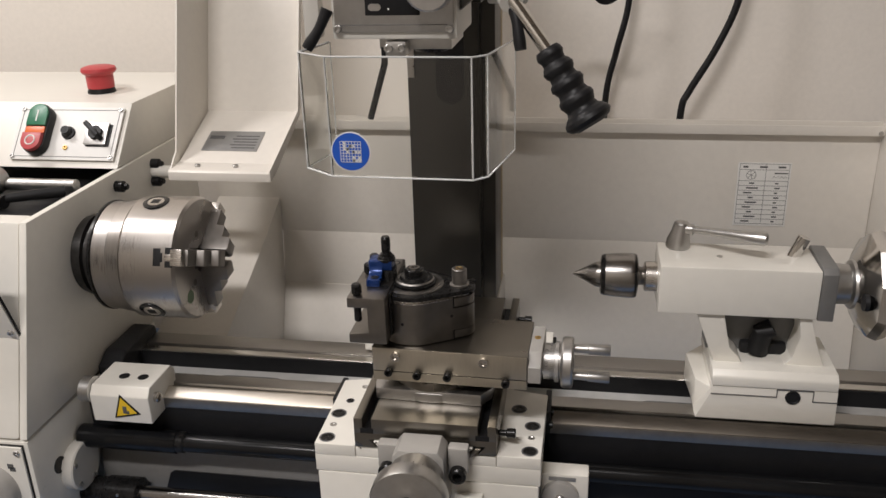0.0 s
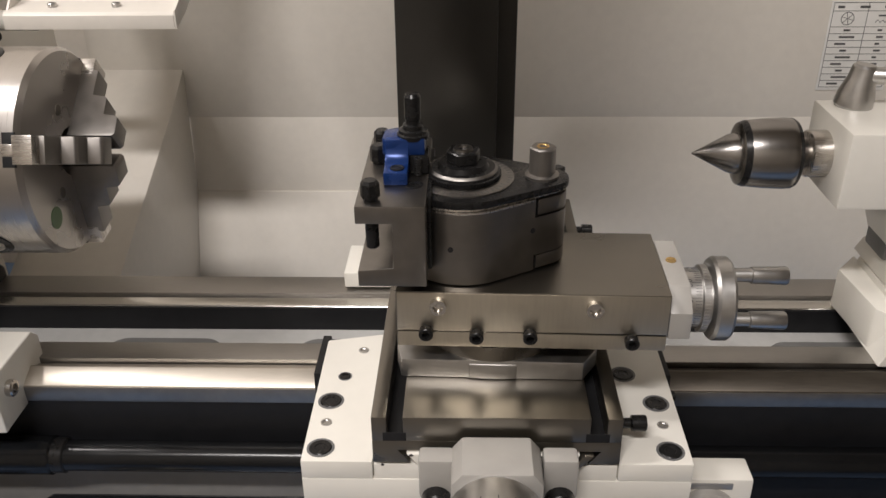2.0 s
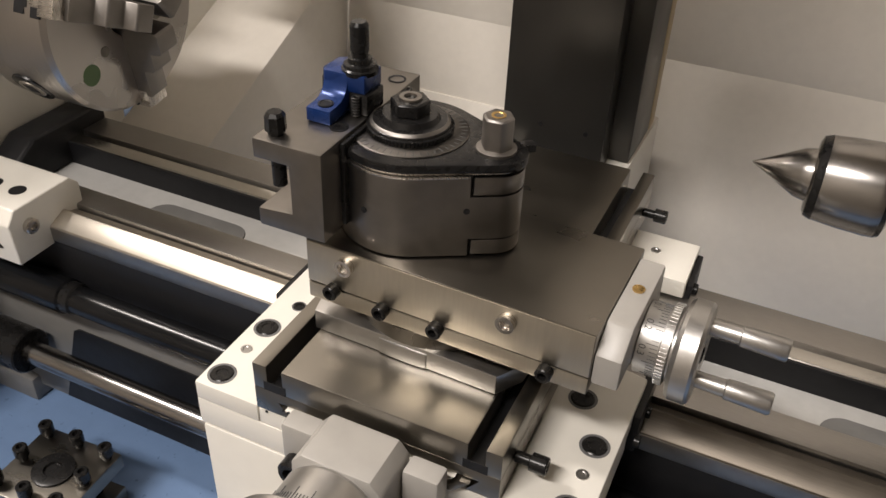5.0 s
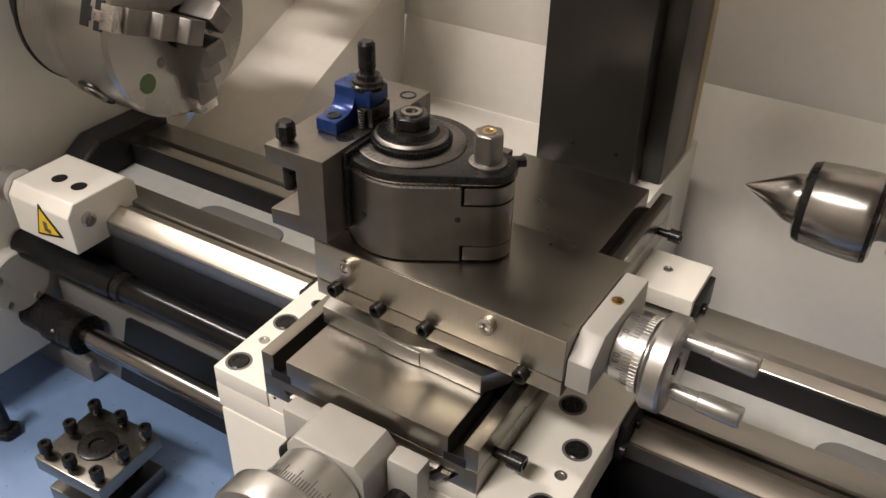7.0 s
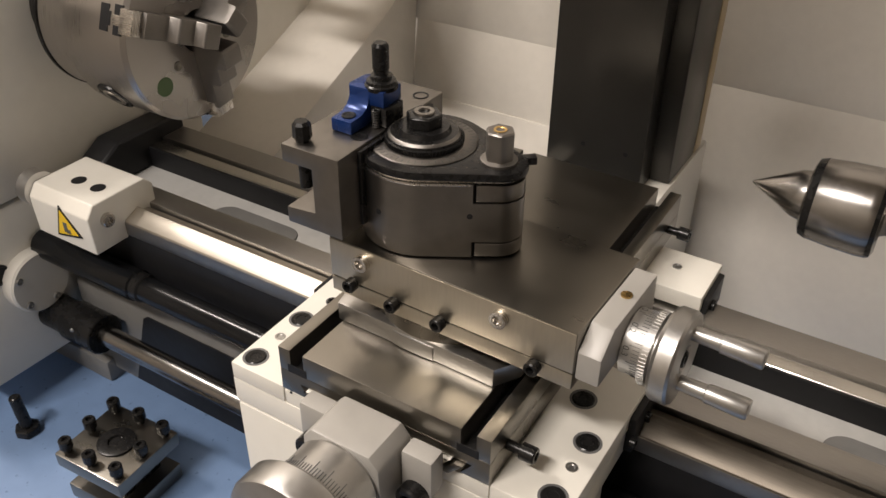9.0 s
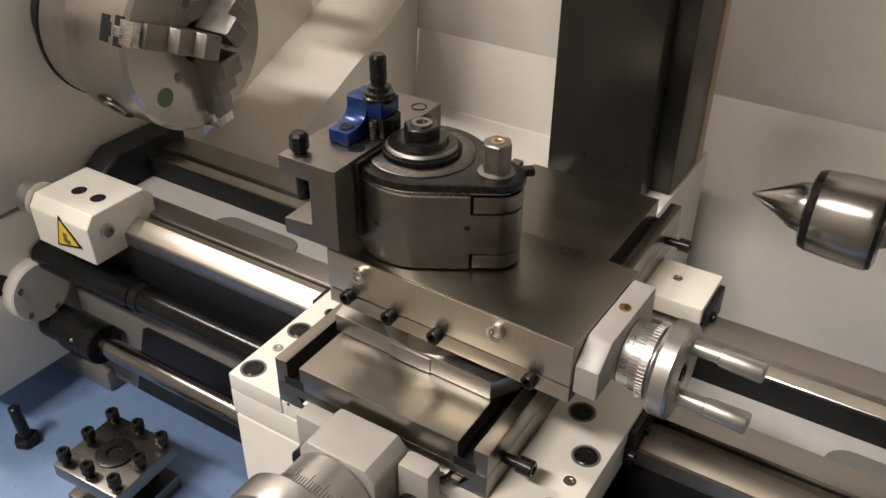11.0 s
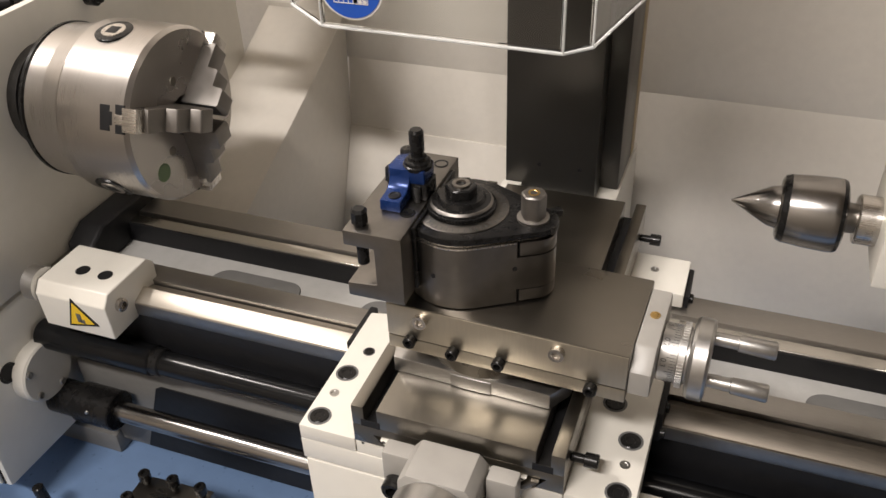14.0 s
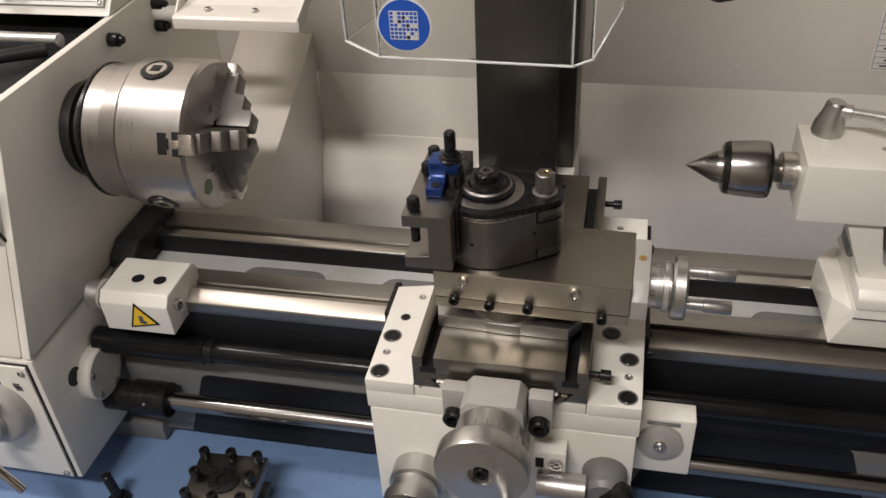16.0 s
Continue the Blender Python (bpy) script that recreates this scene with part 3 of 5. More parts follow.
part("block", prism([(-0.0975, 0.1670), (-0.0985, 0.1965), (-0.0920, 0.2050), (-0.0470, 0.2050), (-0.0400, 0.1980), (-0.0400, 0.178), (-0.0545, 0.178), (-0.0650, 0.1670)], "x", -0.3440, -0.2825, 0.0014, 3), CREAM, gb)
for x in (-0.3185, -0.2985):
    part("bolt_hole", turned("z", (x, -0.0735), [(0.2052, 0.0055), (0.2053, 0.0050), (0.2051, 0.0048), (0.2051, 0)], 24), RUBBER, gb)
part("clamp_screw", socket_screw("x", (-0.084, 0.190), 0.0052, -0.2826, -0.2785), STEEL, gb)
part("adjuster", turned("x", (-0.088, 0.197), [(-0.3560, 0), (-0.3560, 0.0115), (-0.3545, 0.0130), (-0.3442, 0.0130)], 32), SATIN, gb, "grey threaded bushing")


def rounded_triangle(cx, cz, s):
    return [(cz + s * math.cos(a), cx + s * math.sin(a)) for a in (math.radians(d) for d in (-12, 108, 228))]


ws = part("warning_sticker", prism(rounded_triangle(-0.3085, 0.1832, 0.0165), "y", -0.0988, -0.0980, 0.0002, 1), RUBBER, gb, "black rim of the warning triangle")
part("sticker_field", prism(rounded_triangle(-0.3085, 0.1832, 0.0128), "y", -0.0992, -0.0985, 0.0001, 1), YELLOW, ws)
part("sticker_sign", joined(box(-0.3105, -0.3065, -0.0995, -0.0990, 0.1785, 0.1865, 0.0005), box(-0.3080, -0.3040, -0.0995, -0.0990, 0.1780, 0.1815, 0.0005)), INK, ws)
brk = solid("way_wiper", prism([(-0.030, 0.166), (-0.031, 0.188), (-0.012, 0.199), (0.050, 0.199), (0.056, 0.194), (0.056, 0.166)], "x", -0.3755, -0.350, 0.004, 3), RUBBER, "black rubber wiper at the end of the bed", "wiper")

# ---- carriage ----
car = thing("carriage", "cream enamelled lathe saddle and apron on the bed", "carriage", (0, -0.05, 0.03))
wing = [(-0.098, -0.155), (-0.0615, -0.155), (-0.0615, -0.100), (0.0615, -0.100), (0.0615, -0.155), (0.099, -0.155), (0.100, -0.052), (0.066, -0.046), (0.066, 0.036), (0.100, 0.036), (0.100, 0.078), (-0.100, 0.078), (-0.100, 0.036), (-0.066, 0.036), (-0.066, -0.040), (-0.099, -0.047)]
part("saddle", prism(wing, "z", 0.1885, 0.2000, 0.0012), CREAM, car)
part("saddle_front", joined(box(-0.098, 0.099, -0.155, -0.070, 0.1722, 0.1887, 0.0008), box(-0.0610, 0.0610, -0.1545, -0.095, 0.1880, 0.1982, 0.0004)), CREAM, car)
part("apron", box(-0.0965, 0.0975, -0.1555, -0.098, 0.020, 0.1716, 0.0014), CREAM, car, "apron below a thin joint")
part("dovetail", prism([(0.1975, -0.0360), (0.1975, 0.0330), (0.2070, 0.0415), (0.2070, -0.0440)], "y", -0.1572, 0.08, 0.0004), CREAM, car, "dovetail with bare casting edge")
part("gib", prism([(0.1985, 0.036), (0.1985, 0.041), (0.2070, 0.0485), (0.2070, 0.0440)], "y", -0.1578, 0.07, 0.0003), SLIDE, car, "steel gib strip")
for s in (-1, 1):
    part("way_wiper", box(min(s * 0.098, s * 0.1035), max(s * 0.098, s * 0.1035), -0.078, -0.038, 0.1745, 0.1975, 0.001), RUBBER, car)
for y in (-0.0815, -0.060):
    part("wiper_screw", socket_screw("x", (y, 0.186), 0.003, 0.1030, 0.1060), BLACK, car)
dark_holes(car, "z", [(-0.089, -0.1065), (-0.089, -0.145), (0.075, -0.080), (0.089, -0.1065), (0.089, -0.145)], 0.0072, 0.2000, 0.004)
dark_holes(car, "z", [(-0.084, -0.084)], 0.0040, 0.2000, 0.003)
for c in ((-0.089, -0.125), (0.089, -0.125), (-0.076, -0.058), (0.0765, 0.060)):
    part("oil_nipple", turned("z", c, [(0.1998, 0.0030), (0.2005, 0.0030), (0.2005, 0.0018), (0.2001, 0.0014), (0.2001, 0)], 18), SATIN, car)
rw = part("rear_wiper", box(0.0995, 0.1035, 0.040, 0.074, 0.176, 0.196, 0.001), RUBBER, car)
part("wiper_screw", socket_screw("x", (0.050, 0.187), 0.004, 0.1033, 0.1063), BLACK, rw)

rng = random.Random(7)
for k in range(16):
    x = rng.uniform(-0.060, 0.060)
    r = rng.uniform(0.0004, 0.0011)
    z = 0.1982 if abs(x) > 0.045 else 0.2068
    chip = [(z - 0.0004 + r * 0.7 * math.sin(a) * rng.uniform(0.6, 1.3), x + 1.6 * r * math.cos(a) * rng.uniform(0.6, 1.3)) for a in (j * math.pi / 4 for j in range(8))]
    y = -0.1572 if z > 0.2 else -0.1545
    part("paint_chip", prism(chip, "y", y - 0.0004, y + 0.0004, 0), DARKSCREW, car, "small chip in the paint")
# lugs of the screw bracket
cb = thing("cross_feed_bracket", "light grey casting that carries the cross feed screw", "bracket", (0, -0.165, 0.19))
part("casting", joined(prism([(0.160, -0.0230), (0.214, -0.0215), (0.2205, -0.0165), (0.2205, 0.0165), (0.214, 0.0215), (0.160, 0.0235)], "y", -0.1860, -0.1590, 0.0018, 2)), BRACKET, cb)
for x, z in ((-0.0290, 0.2020), (0.0310, 0.2025)):
    lg = part("lug", prism([(z - 0.012, x - 0.0085), (z + 0.0120, x - 0.0085), (z + 0.0120, x + 0.0085), (z - 0.012, x + 0.0085)], "y", -0.1700, -0.1590, 0.002), BRACKET, cb)
    part("socket_screw", socket_screw("y", (z - 0.0110, x), 0.0074, -0.1640, -0.1775), BLACK, lg)
hw = thing("cross_feed_handwheel", "satin aluminium handwheel with a graduated dial", "handwheel", (-0.001, -0.21, 0.165))
AXH = (0.1985, -0.001)
part("dial", turned("y", AXH, [(-0.1850, 0.0205), (-0.1880, 0.0225), (-0.2080, 0.0225), (-0.2085, 0.0205), (-0.2110, 0.0205)], 64), SATIN, hw, "graduated dial ring")
for k in range(40):
    a = math.radians(90 - 78 + 4 * k)
    long = 0.0085 if k % 5 == 0 else 0.005
    tick = box(-0.00022, 0.00022, -0.2075, -0.2075 + long, 0.02235, 0.02275, 0)
    part("graduation", moved(tick, Matrix.Translation((AXH[1], 0, AXH[0])) @ Matrix.Rotation(a - math.pi / 2, 4, "Y")), INK, hw)
part("wheel", turned("y", AXH, [(-0.2105, 0.0272), (-0.2110, 0.0297), (-0.2125, 0.0311), (-0.2240, 0.0311), (-0.2260, 0.0302), (-0.2265, 0.0282), (-0.2262, 0.0140), (-0.2268, 0.0130), (-0.2268, 0.0085), (-0.2225, 0.0075), (-0.2225, 0)], 72), SATIN, hw, "wheel rim and disc")
part("hub_screw", socket_screw("y", AXH, 0.0052, -0.2225, -0.2262), BLACK, hw)
part("crank_grip", turned("y", (0.1745, 0.0155), [(-0.2262, 0.004), (-0.230, 0.0042), (-0.255, 0.0062), (-0.259, 0.0058), (-0.261, 0.003), (-0.261, 0)], 24), SATIN, hw, "turned crank grip")

fw = thing("apron_handwheel", "bright steel apron handwheel", "handwheel", (-0.07, -0.20, 0.09))
part("boss", turned("y", (0.107, -0.062), [(-0.1556, 0.021), (-0.172, 0.021), (-0.173, 0.018), (-0.185, 0.018), (-0.1855, 0.0215), (-0.196, 0.0215)], 40), SATIN, fw)
part("wheel", turned("y", (0.084, -0.062), [(-0.1960, 0.0380), (-0.1975, 0.0420), (-0.2040, 0.0430), (-0.2100, 0.0410), (-0.2115, 0.0370), (-0.2060, 0.0330), (-0.2060, 0.0150), (-0.2120, 0.0130), (-0.2120, 0)], 64), CHROME, fw)

lv = thing("half_nut_lever", "satin steel half-nut lever with a black knob", "lever", (0.045, -0.17, 0.12))
part("spindle", rod("x", (-0.176, 0.135), 0.0105, 0.030, 0.066, 0.001), SATIN, lv)
part("hub", turned("y", (0.132, 0.078), [(-0.1556, 0.0165), (-0.176, 0.0160), (-0.180, 0.013), (-0.180, 0)], 32), CASTING, lv, "dark grey hub")
part("knob_grip", moved(box(-0.006, 0.006, -0.198, -0.176, -0.013, 0.013, 0.003), Matrix.Translation((0.086, 0, 0.138)) @ Matrix.Rotation(radians(38), 4, "Y")), BLACK, lv, "black knob")
ib = thing("interlock_block", "small cream block with a ring screw", "bracket", (0.043, -0.16, 0.16))
part("block", box(0.0265, 0.0500, -0.1700, -0.1558, 0.1435, 0.1620, 0.001), CREAM, ib)
part("recess", box(0.0285, 0.0345, -0.1706, -0.1698, 0.146, 0.156, 0.0006), RUBBER, ib)
part("ring_screw", turned("y", (0.1515, 0.0430), [(-0.1700, 0.0052), (-0.1725, 0.0050), (-0.1725, 0.0034), (-0.1712, 0.0030), (-0.1712, 0.0018), (-0.1725, 0.0015), (-0.1725, 0)], 22), SATIN, ib)
td = thing("thread_dial", "cream thread dial plate with a round disc", "indicator", (0.12, -0.13, 0.12))
part("plate", box(0.0985, 0.1395, -0.1330, -0.1150, 0.1130, 0.1700, 0.0016), CREAM, td)
part("disc", turned("y", (0.1480, 0.1155), [(-0.1330, 0.0162), (-0.1375, 0.0160), (-0.1380, 0.0152), (-0.1380, 0)], 40), BRACKET, td, "grey metal disc")
part("screw", socket_screw("y", (0.1480, 0.1155), 0.0045, -0.1380, -0.1412), SATIN, td)
part("slot_mark", box(0.105, 0.1285, -0.1338, -0.1328, 0.1640, 0.1678, 0.0003), PLATE, td)

# ---- cross slide ----
cs = thing("cross_slide", "oiled ground steel cross slide with T-slots", "slide", (0, -0.03, 0.2))
low = 0.2072
part("base", prism([(0.2003, -0.0610), (0.2003, -0.0425), (low + 0.001, -0.0485), (low + 0.001, 0.0520), (0.2003, 0.0460), (0.2003, 0.0615), (0.2140, 0.0615), (0.2140, -0.0610)], "y", -0.1555, 0.0985, 0.0003), SLIDE, cs)
part("table", box(-0.0455, 0.0460, -0.1555, 0.0985, 0.2140, 0.2285, 0.0006), SLIDE, cs)
for x0, x1 in ((-0.0610, -0.0535), (0.0540, 0.0615)):
    part("ledge", box(x0, x1, -0.1555, 0.0985, 0.2140, 0.2285, 0.0006), SLIDE, cs)
# Black along the bottom of each slot and over its front mouth.
for x0, x1 in ((-0.0535, -0.0455), (0.0460, 0.0540)):
    part("t_slot", joined(box(x0, x1, -0.1552, 0.0980, 0.2140, 0.2152, 0), box(x0 - 0.002, x1 + 0.0015, -0.1557, -0.1552, 0.2142, 0.2192, 0)), RUBBER, cs, "dark slot bottom and mouth")
for y in (-0.1390, 0.0780):
    ls = part("lock_screw", joined(socket_screw("x", (y, 0.2130), 0.0042, 0.0690, 0.0765), rod("x", (y, 0.2130), 0.0026, 0.0612, 0.0692)), BLACK, cs, "black socket screw")
part("lock_screw", joined(socket_screw("x", (-0.030, 0.2130), 0.0042, 0.0690, 0.0765), rod("x", (-0.030, 0.2130), 0.0026, 0.0612, 0.0692)), BLACK, cs)

# ---- compound slide ----
cr = Matrix.Translation((0, -0.0875, 0)) @ Matrix.Rotation(radians(-1.6), 4, "Z") @ Matrix.Translation((0, 0.0875, 0))
comp = thing("compound_slide", "ground steel compound slide with a light grey end bracket", "slide", (0.02, -0.0875, 0.2285))
ch = 0.018
part("swivel_base", moved(joined(prism([(-0.050, -0.112), (-0.047, -0.1235), (0.046, -0.1235), (0.054, -0.110), (0.055, -0.070), (0.040, -0.035), (-0.040, -0.035), (-0.052, -0.070)], "z", 0.2287, 0.2395, 0.0009)), cr), SATIN, comp, "bright swivel base")
part("index_tab", moved(prism([(-0.0125, -0.1228), (-0.0120, -0.1240), (-0.0060, -0.1246), (0.0060, -0.1246), (0.0120, -0.1240), (0.0125, -0.1228)], "z", 0.2291, 0.2374, 0.0003), cr), SATIN, comp)
part("swivel_disc", moved(turned("z", (0.0, -0.085), [(0.2394, 0.0390), (0.2478, 0.0390)], 48), cr), SLIDE, comp)
part("lower_slide", moved(box(-0.038, 0.080, -0.1150, -0.0640, 0.2440, 0.2500, 0.0004), cr), SLIDE, comp)
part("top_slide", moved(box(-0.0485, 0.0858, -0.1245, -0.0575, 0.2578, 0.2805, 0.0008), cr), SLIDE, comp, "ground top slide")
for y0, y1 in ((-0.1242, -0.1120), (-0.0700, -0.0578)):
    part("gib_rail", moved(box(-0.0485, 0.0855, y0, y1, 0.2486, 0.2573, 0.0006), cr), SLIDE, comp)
part("slide_core", moved(box(-0.047, 0.084, -0.1130, -0.0690, 0.2500, 0.2580, 0), cr), SLIDE, comp)
# Thin added plates brighten the front face as its reflection would.
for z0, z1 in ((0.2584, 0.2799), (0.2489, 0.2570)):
    part("front_reflection", moved(box(-0.0480, 0.0853, -0.1249 if z0 > 0.25 else -0.1246, -0.1238, z0, z1, 0.0002), cr), GROUND, comp, "ground front face, its bright reflection in the colour")
for x in (-0.0275, 0.0490):
    gs = part("gib_bolt", moved(joined(turned("y", (0.2735, x), [(-0.1245, 0.0042), (-0.1285, 0.0042), (-0.1285, 0.0026), (-0.1265, 0.0022), (-0.1265, 0)], 18)), cr), STEEL, comp, "steel gib bolt")
for x, z in ((-0.0335, 0.2590), (-0.0085, 0.2575), (0.0180, 0.2580), (0.0680, 0.2560)):
    part("adjust_screw", moved(joined(socket_screw("y", (z, x), 0.0036, -0.1262, -0.1310), rod("y", (z, x), 0.0024, -0.1245, -0.1270)), cr), BLACK, comp, "black set screw")
eb = part("end_bracket", moved(prism([(-0.1235, 0.2550), (-0.1235, 0.2700), (-0.1120, 0.2798), (-0.0640, 0.2798), (-0.0615, 0.2550)], "x", 0.0860, 0.0972, 0.0012), cr), BRACKET, comp, "light grey enamelled bracket")
part("oil_nipple", moved(turned("z", (0.0915, -0.0870), [(0.2796, 0.0027), (0.2805, 0.0027), (0.2805, 0.0016), (0.2802, 0)], 20), cr), BRASS, eb, "brass oil nipple")
AXC = (-0.0885, 0.2585)
cr = cr @ Matrix.Translation((-0.0058, 0, 0))
dl = part("dial", moved(turned("x", AXC, [(0.1030, 0.0140), (0.1035, 0.0158), (0.1125, 0.0158), (0.1130, 0.0176), (0.1165, 0.0176), (0.1170, 0.0150), (0.1185, 0.0150)], 64), cr), SATIN, comp, "graduated dial with a knurled rim")
for k in range(60):
    a = 2 * math.pi * k / 60
    long = 0.0052 if k % 5 == 0 else 0.0032
    part("graduation", moved(box(0.1122 - long, 0.1122, -0.00012, 0.00012, 0.01575, 0.01600, 0), cr @ Matrix.Translation((0, AXC[0], AXC[1])) @ Matrix.Rotation(a, 4, "X")), INK, dl)
for k in range(60):
    a = 2 * math.pi * k / 60
    part("knurl", moved(box(0.1132, 0.1163, -0.00045, 0.00045, 0.0172, 0.0180, 0), cr @ Matrix.Translation((0, AXC[0], AXC[1])) @ Matrix.Rotation(a, 4, "X")), SATIN, dl)
part("crank_wheel", moved(turned("x", AXC, [(0.1180, 0.0175), (0.1188, 0.0212), (0.1205, 0.0224), (0.1272, 0.0224), (0.1285, 0.0214), (0.1290, 0.0188), (0.1286, 0.0070), (0.1265, 0.0065), (0.1265, 0)], 56), cr), SATIN, comp, "satin crank wheel")
part("hub_screw", moved(socket_screw("x", AXC, 0.0042, 0.1262, 0.1290), cr), BLACK, comp)
for d, a in ((0.0125, 0.55), (-0.0118, 0.20)):
    c = (AXC[0] + d * math.sin(a), AXC[1] + d * math.cos(a))
    part("crank_grip", moved(turned("x", c, [(0.1286, 0.0036), (0.1410, 0.0038), (0.1414, 0.0045), (0.1592, 0.0050), (0.1602, 0.0044), (0.1602, 0)], 24), cr), SATIN, comp, "turned steel crank grip")


def writing(text, size, m, mat, parent):
    cu = bpy.data.curves.new("numeral", "FONT")
    cu.body, cu.size, cu.align_x, cu.align_y = text, size, "CENTER", "CENTER"
    ob = new("numeral", cu)
    me = bpy.data.meshes.new_from_object(ob)
    bpy.data.objects.remove(ob)
    me.transform(m)
    me.materials.append(mat)
    o = new("numeral", me)
    o.parent = parent
    return o


for text, a in (("0.1", -0.15), ("0.2", 0.55), ("0.3", 1.25), ("0", -0.85)):
    writing(text, 0.0042, cr @ Matrix.Translation((0, AXC[0], AXC[1])) @ Matrix.Rotation(a, 4, "X") @ Matrix.Translation((0.1058, 0, 0.0160)) @ Matrix.Rotation(radians(-90), 4, "Z"), INK, dl)

# ---- tool post ----
post = thing("tool_post", "round quick-change tool post in grey steel", "tool post", (-0.015, -0.0875, 0.2805))
PC, HC = (-0.0165, -0.0880), (0.0235, -0.0865)


def cut(outline, x, keep_left):
    """The part of an outline on one side of x."""
    out = []
    for a, b in zip(outline, outline[1:] + outline[:1]):
        ia, ib = (a[0] <= x) == keep_left, (b[0] <= x) == keep_left
        if ia:
            out.append(a)
        if ia != ib:
            t = (x - a[0]) / (b[0] - a[0])
            out.append((x, a[1] + t * (b[1] - a[1])))
    return out


outline = hull_outline(PC, 0.0310, HC, 0.0120, 40)
part("body", joined(prism(cut(outline, 0.0190, True), "z", 0.2815, 0.2900, 0), prism(outline, "z", 0.2900, 0.3108, 0), prism(cut(outline, 0.0190, True), "z", 0.3108, 0.3205, 0)), POST, post)
part("clamp_knuckle", prism(cut(outline, 0.0202, False), "z", 0.3116, 0.3200, 0.0006), POST, post)
part("clamp_knuckle", prism(cut(outline, 0.0202, False), "z", 0.2820, 0.2893, 0.0006), POST, post)
part("inner_core", prism(hull_outline(PC, 0.0290, HC, 0.0095, 30), "z", 0.2805, 0.3207, 0), RUBBER, post)
# Brighter steel rim and ring put the top edge's highlight into the colour.
part("rim_highlight", prism(cut(hull_outline(PC, 0.0313, HC, 0.0123, 40), 0.0185, True), "z", 0.3196, 0.3209, 0.0004), STEEL, post, "bright metal rim")
part("seam_ring", prism(hull_outline(PC, 0.0298, HC, 0.0105, 30), "z", 0.3207, 0.3222, 0), STEEL, post)
part("top_plate", prism(hull_outline(PC, 0.0312, (0.0240, -0.0865), 0.0125, 40), "z", 0.3220, 0.3262, 0.0012), BLACK, post, "black top plate")
part("plate_tip", moved(box(0.0, 0.0070, -0.0025, 0.0025, 0.3222, 0.3258, 0.0006), Matrix.Translation((0.0290, -0.0765, 0)) @ Matrix.Rotation(0.7, 4, "Z")), BLACK, post)
part("scale_ring", turned("z", PC, [(0.3262, 0.0255), (0.3268, 0.0255), (0.3271, 0.0250), (0.3271, 0.0)], 56), POST, post, "grey ring with a degree scale")
for k in range(48):
    a = 2 * math.pi * k / 48
    part("graduation", moved(box(0.0222 if k % 4 else 0.0212, 0.0246, -0.00016, 0.00016, 0.3270, 0.32725, 0), Matrix.Translation((*PC, 0)) @ Matrix.Rotation(a, 4, "Z")), INK, post)
part("collar", turned("z", PC, [(0.3271, 0.0182), (0.3296, 0.0186), (0.3299, 0.0178), (0.3308, 0.0176), (0.3320, 0.0160), (0.3322, 0.0130), (0.3345, 0.0118), (0.3350, 0.0)], 48), BLACK, post, "black stepped collar")
part("collar_rim", turned("z", PC, [(0.3302, 0.0177), (0.3314, 0.0171), (0.3322, 0.0160), (0.3312, 0.0156)], 48), JAW, post, "bright metal rim")
for k in range(72):
    a = 2 * math.pi * k / 72
    part("knurl", moved(box(0.0178, 0.0190, -0.00035, 0.00035, 0.3274, 0.3294, 0), Matrix.Translation((*PC, 0)) @ Matrix.Rotation(a, 4, "Z")), BLACK, post)
part("hex_nut", hexagon("z", PC, 0.0088, 0.3345, 0.3408, 0.0007, 0.3), BLACK, post)
part("stud", turned("z", PC, [(0.3406, 0.0050), (0.3418, 0.0048), (0.3418, 0.0028), (0.3404, 0.0024), (0.3404, 0)], 20), POST, post, "worn stud end")
part("hex_post", joined(hexagon("z", (0.0228, -0.0868), 0.0069, 0.3262, 0.3420, 0.0007, 0.1), turned("z", (0.0228, -0.0868), [(0.3260, 0.0086), (0.3276, 0.0086), (0.3282, 0.0070)], 28)), JAW, post, "six-sided eccentric post")
part("post_centre", turned("z", (0.0228, -0.0868), [(0.3417, 0.0031), (0.3423, 0.0031), (0.3423, 0.0022), (0.3419, 0.0018), (0.3419, 0)], 20), BRASS, post, "brass centre ring")
for x, y, a, z in ((PC[0], PC[1], 4.52, 0.3010), (0.0082, -0.0870, 5.245, 0.3040)):
    r = 0.0310 if x == PC[0] else 0.0193
    part("pin_hole", moved(turned("x", (0, 0), [(r - 0.0004, 0.0014), (r + 0.0003, 0.0014), (r + 0.0003, 0.0009), (r, 0)], 12), Matrix.Translation((x, y, z)) @ Matrix.Rotation(a, 4, "Z")), RUBBER, post)

# ---- tool holder ----
hold = thing("tool_holder", "grey steel tool holder with clamp screws", "tool holder", (-0.05, -0.088, 0.2885))
part("body", joined(prism([(0.2885, -0.0660), (0.2885, -0.0335), (0.3305, -0.0335), (0.3305, -0.0660), (0.3215, -0.0660), (0.3215, -0.0490), (0.2985, -0.0490), (0.2970, -0.0660)], "y", -0.1325, -0.0440, 0.0008)), POST, hold)
for y in (-0.1250, -0.1030, -0.0805, -0.0590):
    cl = part("clamp_screw", joined(turned("z", (-0.0590, y), [(0.3300, 0.0034), (0.3320, 0.0034), (0.3325, 0.0046), (0.3390, 0.0044), (0.3405, 0.0032), (0.3405, 0)], 8), rod("z", (-0.0590, y), 0.0032, 0.3060, 0.3225, 0.0008, 16)), BLACK, hold, "black clamp screw") if y != -0.1030 else None
part("serration", box(-0.0337, -0.0315, -0.1180, -0.0560, 0.2900, 0.3290, 0.0006), BLACK, hold, "dark serrated joint")
